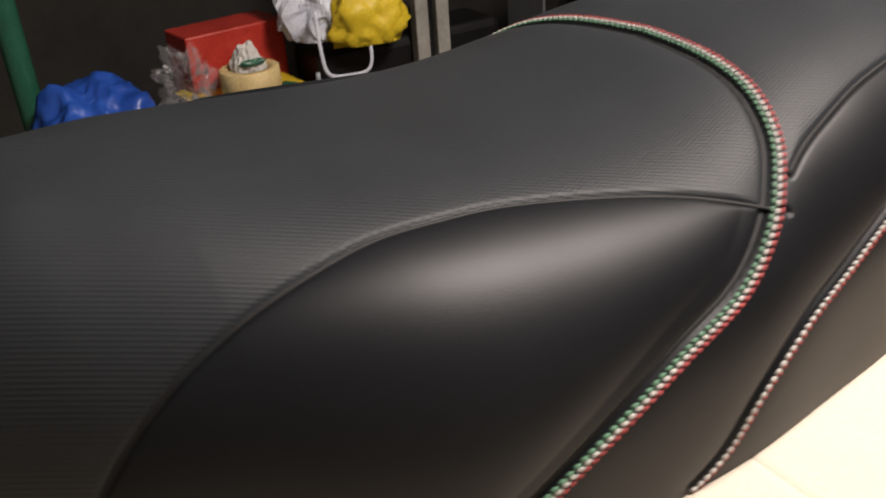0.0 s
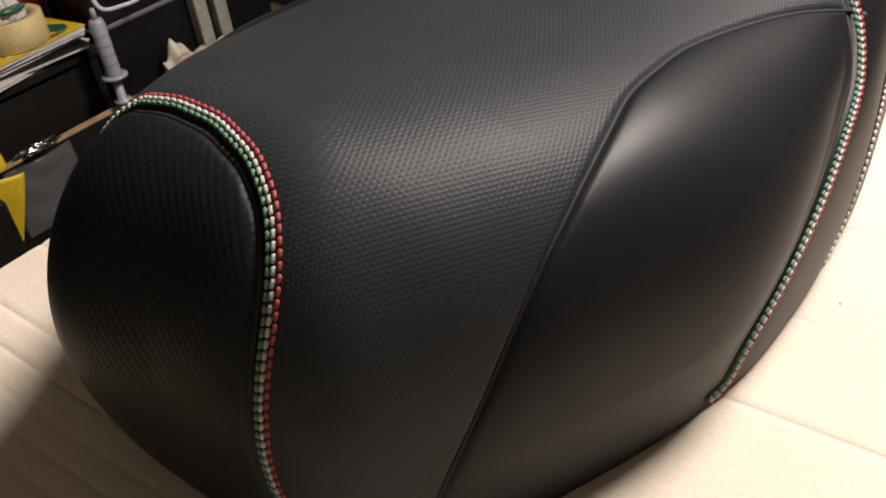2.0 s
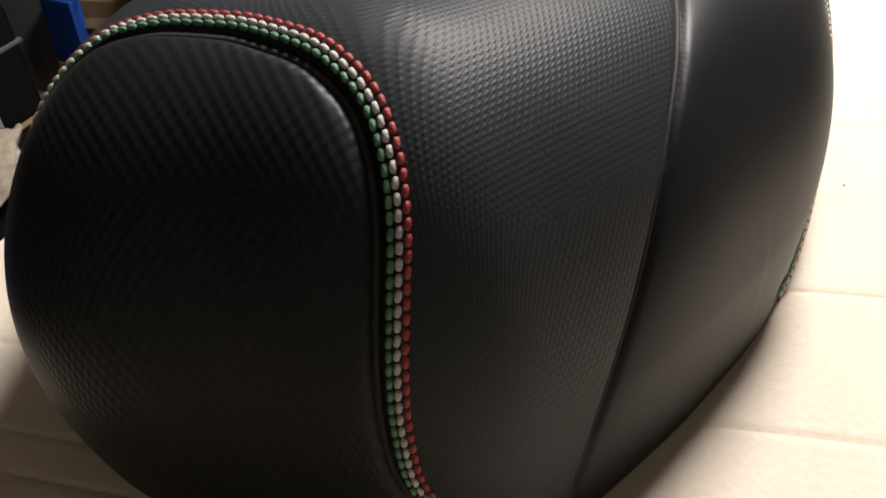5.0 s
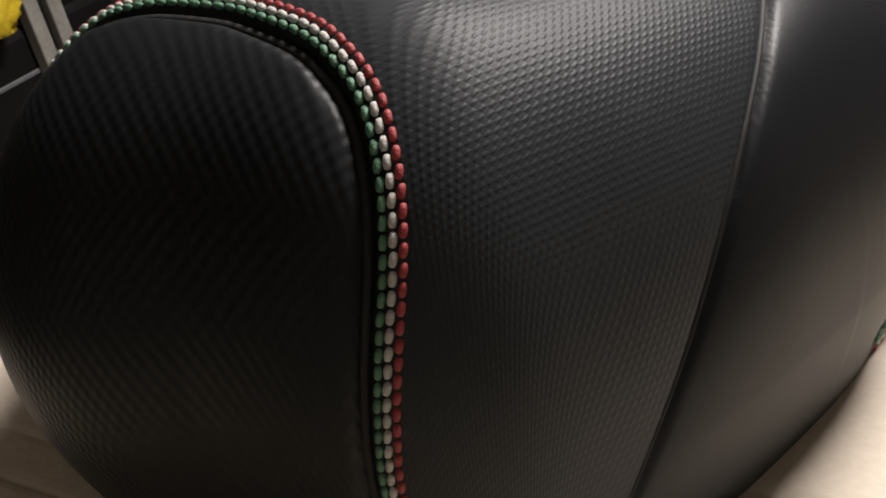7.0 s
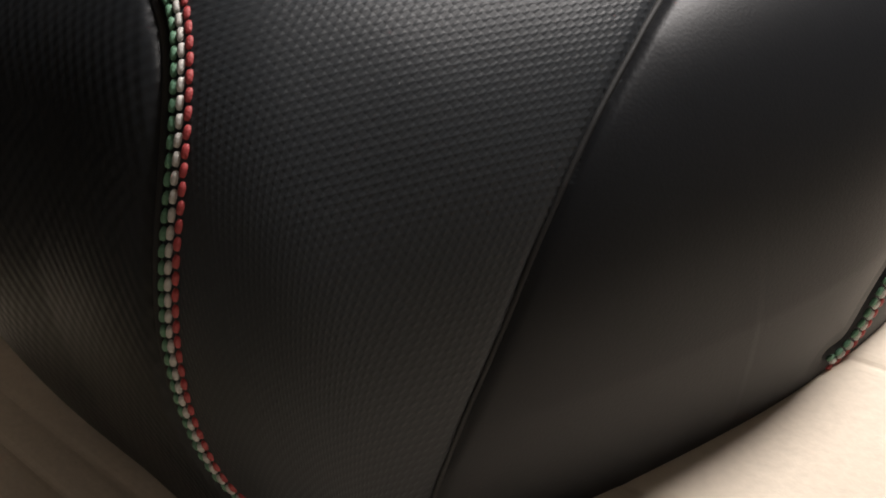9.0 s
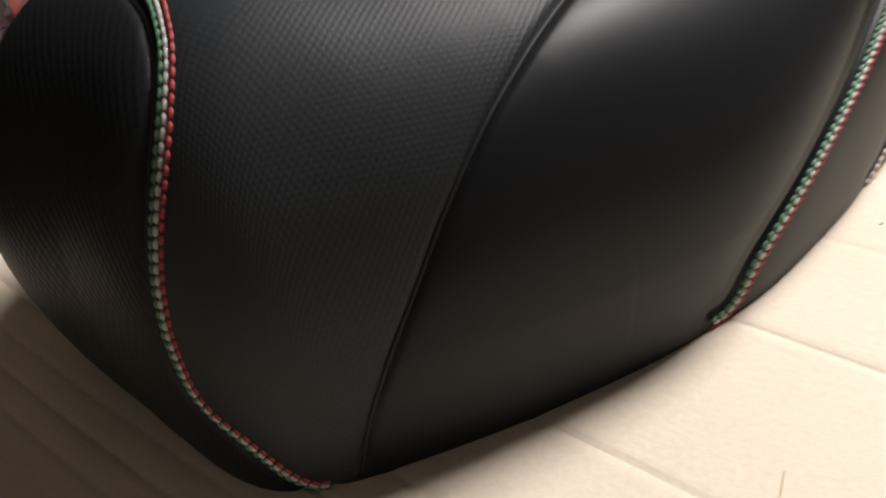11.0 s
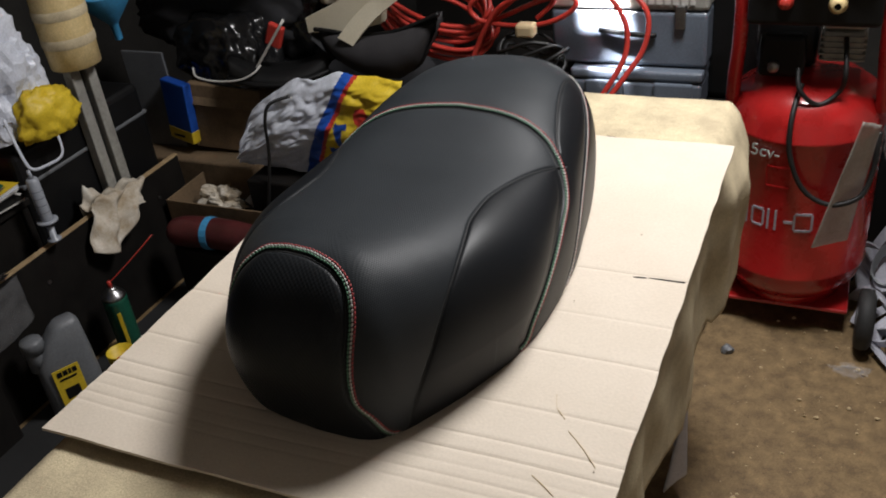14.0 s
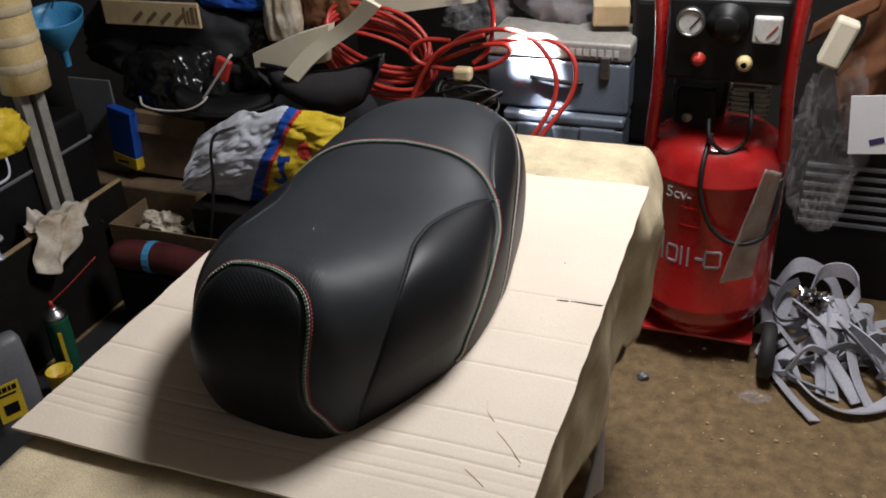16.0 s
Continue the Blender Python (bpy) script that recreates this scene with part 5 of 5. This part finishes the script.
comb_rack()
tagged(part("roll_stand", box(0.34, 0.08, 0.203, (-1.10, 1.00, 0.0), 0.006), M["darkwood"]), "dark low box under the leather roll", "box")
tagged(part("cork_block", lump(0.15, 0.07, 0.055, (-1.07, 0.885, 0.10), 0.12, 2.2, 4, 81), M["brown"], smooth=True), "brown leather scrap lying on small boxes", "scrap")
tagged(part("scrap_box", box(0.22, 0.12, 0.10, (-1.08, 0.885, 0.0), 0.006), M["darkwood"]), "dark low box under the leather scrap", "box")
for i, (x, y, mat) in enumerate(((-1.12, 0.78, "blue"), (-1.08, 0.755, "grey"), (-1.05, 0.79, "brownbox"), (-1.10, 0.735, "hose"), (-1.06, 0.73, "canvas"))):
    tagged(part("small_pack", box(0.045, 0.03, 0.05 + 0.012 * i, (x, y, 0), 0.004, m=Matrix.Rotation(0.5 * i, 4, "Z")), M[mat]), ("blue", "grey", "brown", "red", "beige")[i] + " small pack standing among clutter", "pack")


def black_case():
    t = thing("black_case", "black briefcase standing behind the plywood panel", "case", (-1.56, 0.975, 0), 0)
    part("body", box(0.16, 0.50, 0.60, (0, 0, 0), 0.02, 3), M["black"], t)
    part("rim", box(0.165, 0.505, 0.012, (0, 0, 0.50), 0.004), M["grey"], t)
    part("handle", tube([(0.02, -0.06, 0.602), (0.02, -0.05, 0.64), (0.02, 0.05, 0.64), (0.02, 0.06, 0.602)], 0.009, 8), M["black"], t, smooth=True)


black_case()


def carrier_bag():
    t = thing("carrier_bag", "white carrier bag with a yellow cloth bulging out", "bag", (-1.52, 0.80, 0.60), 80)
    part("bag", lump(0.28, 0.16, 0.30, (0, 0, 0.03), 0.20, 1.7, 5, 91, fold=0.25), M["whiteplastic"], t)
    part("cloth", lump(0.20, 0.10, 0.13, (0.05, -0.08, 0.02), 0.2, 2.2, 4, 92, fold=0.4), M["yellow"], t, "yellow cloth", True)
    for dx, dz in ((-0.05, 0.0),):
        part("strap", tube([(dx - 0.02, -0.095, 0.11 + dz), (dx - 0.022, -0.112, 0.03 + dz), (dx - 0.012, -0.118, -0.025 + dz), (dx + 0.03, -0.120, -0.035 + dz), (dx + 0.082, -0.118, -0.028 + dz), (dx + 0.092, -0.112, 0.03 + dz), (dx + 0.088, -0.095, 0.11 + dz)], 0.0042, 8, 6, flat=0.4), M["whiteplastic"], t, "white strap", True)


carrier_bag()


def posts():
    t = thing("metal_post", "pale grey double metal post in a striped cloth wrap", "post", (-1.46, 1.01, 0))
    for dy in (-0.028, 0.028):
        part("bar", box(0.03, 0.034, 1.25, (0, dy, 0), 0.003), M["greypost"], t)
    part("web", box(0.012, 0.03, 1.25, (-0.012, 0, 0), 0.0), M["black"], t)
    w = part("wrap", lathe([(0.062, 0.74), (0.067, 0.742), (0.070, 0.85), (0.066, 0.97), (0.070, 1.10), (0.066, 1.2), (0.06, 1.2)], 28, (0.0, 0.0, 0)), M["tape"], t, "striped beige cloth wrap", True)
    for z in (0.80, 0.875, 0.955, 1.03, 1.1):
        part("stripe", lathe([(0.0695, z), (0.0715, z + 0.004), (0.0715, z + 0.022), (0.0695, z + 0.026)], 28), M["canvas_dirty"], w, smooth=True)


posts()


def funnel():
    t = thing("funnel", "light blue plastic funnel hanging on the wall side", "funnel", (-1.50, 1.22, 0.835), 0)
    m = Matrix.Rotation(radians(6), 4, "Y") @ Matrix.Rotation(radians(10), 4, "X")
    part("cone", lathe([(0.008, -0.11), (0.010, -0.06), (0.016, -0.05), (0.078, 0.03), (0.082, 0.055), (0.086, 0.055), (0.085, 0.052), (0.080, 0.026), (0.020, -0.052), (0.013, -0.062), (0.011, -0.11)], 44, m=m), M["lightblue"], t, smooth=True)
    part("hook", tube([(0.0, 0.0, 0.07), (-0.02, 0.06, 0.10), (-0.04, 0.14, 0.10)], 0.003, 6), M["steel"], t)


funnel()


# ---- low shelf with magazines, tape and bags, seen past the seat's nose ----
def low_shelf():
    t = thing("low_shelf", "black low shelf with magazines on it", "shelf", (-1.58, 0.53, 0))
    part("top", box(0.28, 0.34, 0.02, (0, 0, 0.48), 0.003), M["darkwood"], t)
    for y in (-0.155, 0.155):
        part("side", box(0.26, 0.02, 0.48, (0, y, 0), 0.003), M["darkwood"], t)
    part("front", box(0.012, 0.28, 0.46, (0.12, 0, 0.01), 0.002), M["darkwood"], t)


low_shelf()
MAGS = ((0.501, "white", 9, 0.0), (0.510, "black", -6, 0.012), (0.519, "black", 4, -0.008), (0.528, "whiteplastic", 2, 0.0), (0.537, "yellow", 5, 0.004))
for i, (z, mat, turn, dx) in enumerate(MAGS):
    t = thing("magazine", ("white", "dark", "dark", "grey white", "yellow, blue and green")[i] + " glossy magazine in a small stack", "magazine", (-1.545 + dx, 0.56, z), turn)
    tagged(t, group="stack of magazines")
    part("page_block", box(0.205, 0.245, 0.007, (0, 0, 0), 0.001), M["white"], t)
    part("cover", box(0.21, 0.25, 0.0015, (0, 0, 0.007), 0.0004), M[mat], t, "printed cover")
    if mat == "yellow":
        for px, py, sx, sy, c in ((0.06, -0.085, 0.07, 0.05, "lightblue"), (0.075, -0.01, 0.04, 0.10, "white"), (0.05, 0.09, 0.07, 0.05, "green"), (-0.03, 0.08, 0.05, 0.06, "white"), (0.085, 0.06, 0.02, 0.08, "brownbox"), (0.0, -0.09, 0.03, 0.05, "green")):
            part("picture", lump(sx, sy, 0.0012, (px, py, 0.0083), 0.3, 2.0, 2, int(px * 500 + 90), True), M[c], t)
tagged(part("tape_roll", lathe([(0.046, 0), (0.064, 0), (0.066, 0.002), (0.066, 0.055), (0.064, 0.057), (0.046, 0.057), (0.045, 0.028), (0.046, 0)], 48, (-1.50, 0.568, 0.5472)), M["tape"], smooth=True), "beige roll of masking tape on the magazines", "tape roll")
tagged(part("film_ball", lump(0.13, 0.13, 0.12, (-1.525, 0.432, 0.548), 0.4, 2.6, 5, 95, fold=0.7), M["clear"]), "crumpled clear film beside the tape roll", "film")


def paper_pack():
    t = thing("paper_pack", "white paper packet with green print in the tape roll", "packet", (-1.50, 0.568, 0.550))
    part("packet", lump(0.082, 0.082, 0.11, (0, 0, 0), 0.18, 1.6, 4, 96), M["white"], t)
    part("stripe", lump(0.02, 0.06, 0.014, (0.034, 0.0, 0.066), 0.2, 2, 3, 98), M["green"], t, "green print")


paper_pack()
tagged(part("red_carton", box(0.12, 0.24, 0.17, (-1.655, 0.575, 0.5005), 0.004, m=Matrix.Rotation(radians(6), 4, "Z")), M["hose"]), "bright red carton behind the tape roll", "carton")
sack("blue_bag", M["blue"], (0.22, 0.25, 0.31), (-1.44, 0.225, 0.345), 97, "crumpled bright blue plastic bag")
tagged(part("bag_stand", box(0.24, 0.26, 0.345, (-1.46, 0.225, 0), 0.006), M["darkwood"]), "dark box under the blue bag", "box")


def syringe():
    t = thing("syringe", "clear plastic syringe hung tip up by the plywood panel", "syringe", (-1.372, 0.675, 0.335), 0)
    part("barrel", lathe([(0, 0.121), (0.015, 0.121), (0.0155, 0.125), (0.0155, 0.232), (0.012, 0.240), (0, 0.240)], 24), M["milky"], t, "milky graduated barrel", True)
    for z in (0.145, 0.165, 0.185, 0.205):
        part("scale_line", lathe([(0.0156, z), (0.0160, z), (0.0160, z + 0.0015), (0.0156, z + 0.0015)], 20), M["grey"], t)
    part("flange", lathe([(0, 0.115), (0.026, 0.115), (0.027, 0.118), (0.026, 0.121), (0, 0.121)], 24), M["milky"], t, smooth=True)
    part("plunger", lathe([(0, 0.060), (0.018, 0.060), (0.018, 0.065), (0.009, 0.067), (0.009, 0.115), (0, 0.115)], 20), M["milky"], t, smooth=True)
    part("tip", lathe([(0, 0.240), (0.006, 0.240), (0.0045, 0.262), (0, 0.262)], 14), M["milky"], t, smooth=True)


syringe()
tagged(part("clear_pouch", sheet(lambda u, v: (-1.380 + 0.012 * math.sin(u * 3) + 0.006 * noise.noise(Vector((u * 4, v * 4, 2))), 0.385 + 0.15 * u, 0.225 + 0.15 * v + 0.02 * u * (1 - v)), 16, 16, 0.003), M["clear"], smooth=True), "clear plastic pouch hung on the plywood panel", "pouch")
tagged(part("yellow_pack", sheet(lambda u, v: (-1.366 + 0.008 * math.sin(u * 5 + v * 3), 0.285 + 0.030 * (1 - v) + u * (0.030 + 0.10 * v), 0.180 + 0.205 * v - 0.015 * u * v), 14, 20, 0.004), M["yellow"], smooth=True), "bright yellow folded packaging hung on the plywood panel", "packaging")
tagged(part("film_edge", lump(0.035, 0.10, 0.016, (-1.395, 0.475, 0.3785), 0.4, 3.0, 4, 33, fold=0.8), M["foil"], smooth=True), "crumpled shiny film lying on the panel edge", "film")
tagged(part("yellow_pot", lathe([(0, 0), (0.021, 0), (0.022, 0.003), (0.020, 0.03), (0.018, 0.032), (0, 0.032)], 28, (-1.40, 0.385, 0.3785)), M["yellow"], smooth=True), "small round yellow plastic pot on the panel edge", "pot")
tagged(part("green_pipe", tube([(-1.60, 0.125, 0.0), (-1.60, 0.125, 0.6), (-1.60, 0.125, 1.3)], 0.026, 14), M["green"], smooth=True), "dark green upright pipe at the wall", "pipe")
for at, size in (((-0.19, 1.37, 1.115), 0.05), ((0.38, 0.97, 2.325), 0.32)):
    lt = thing("ceiling_lamp" if size > 0.1 else "work_lamp", "round white lamp hung from the ceiling", "lamp", at)
    part("shade", lathe([(0, 0.05), (size * 0.5, 0.05), (size, 0.01), (size * 1.02, 0.0), (size * 0.97, 0.004), (size * 0.45, 0.04), (0, 0.04)], 36), M["white"], lt, smooth=True)
    part("cord", tube([(0, 0, 0.05), (0, 0, CEIL - at[2])], 0.004, 6, 2), M["cable"], lt)
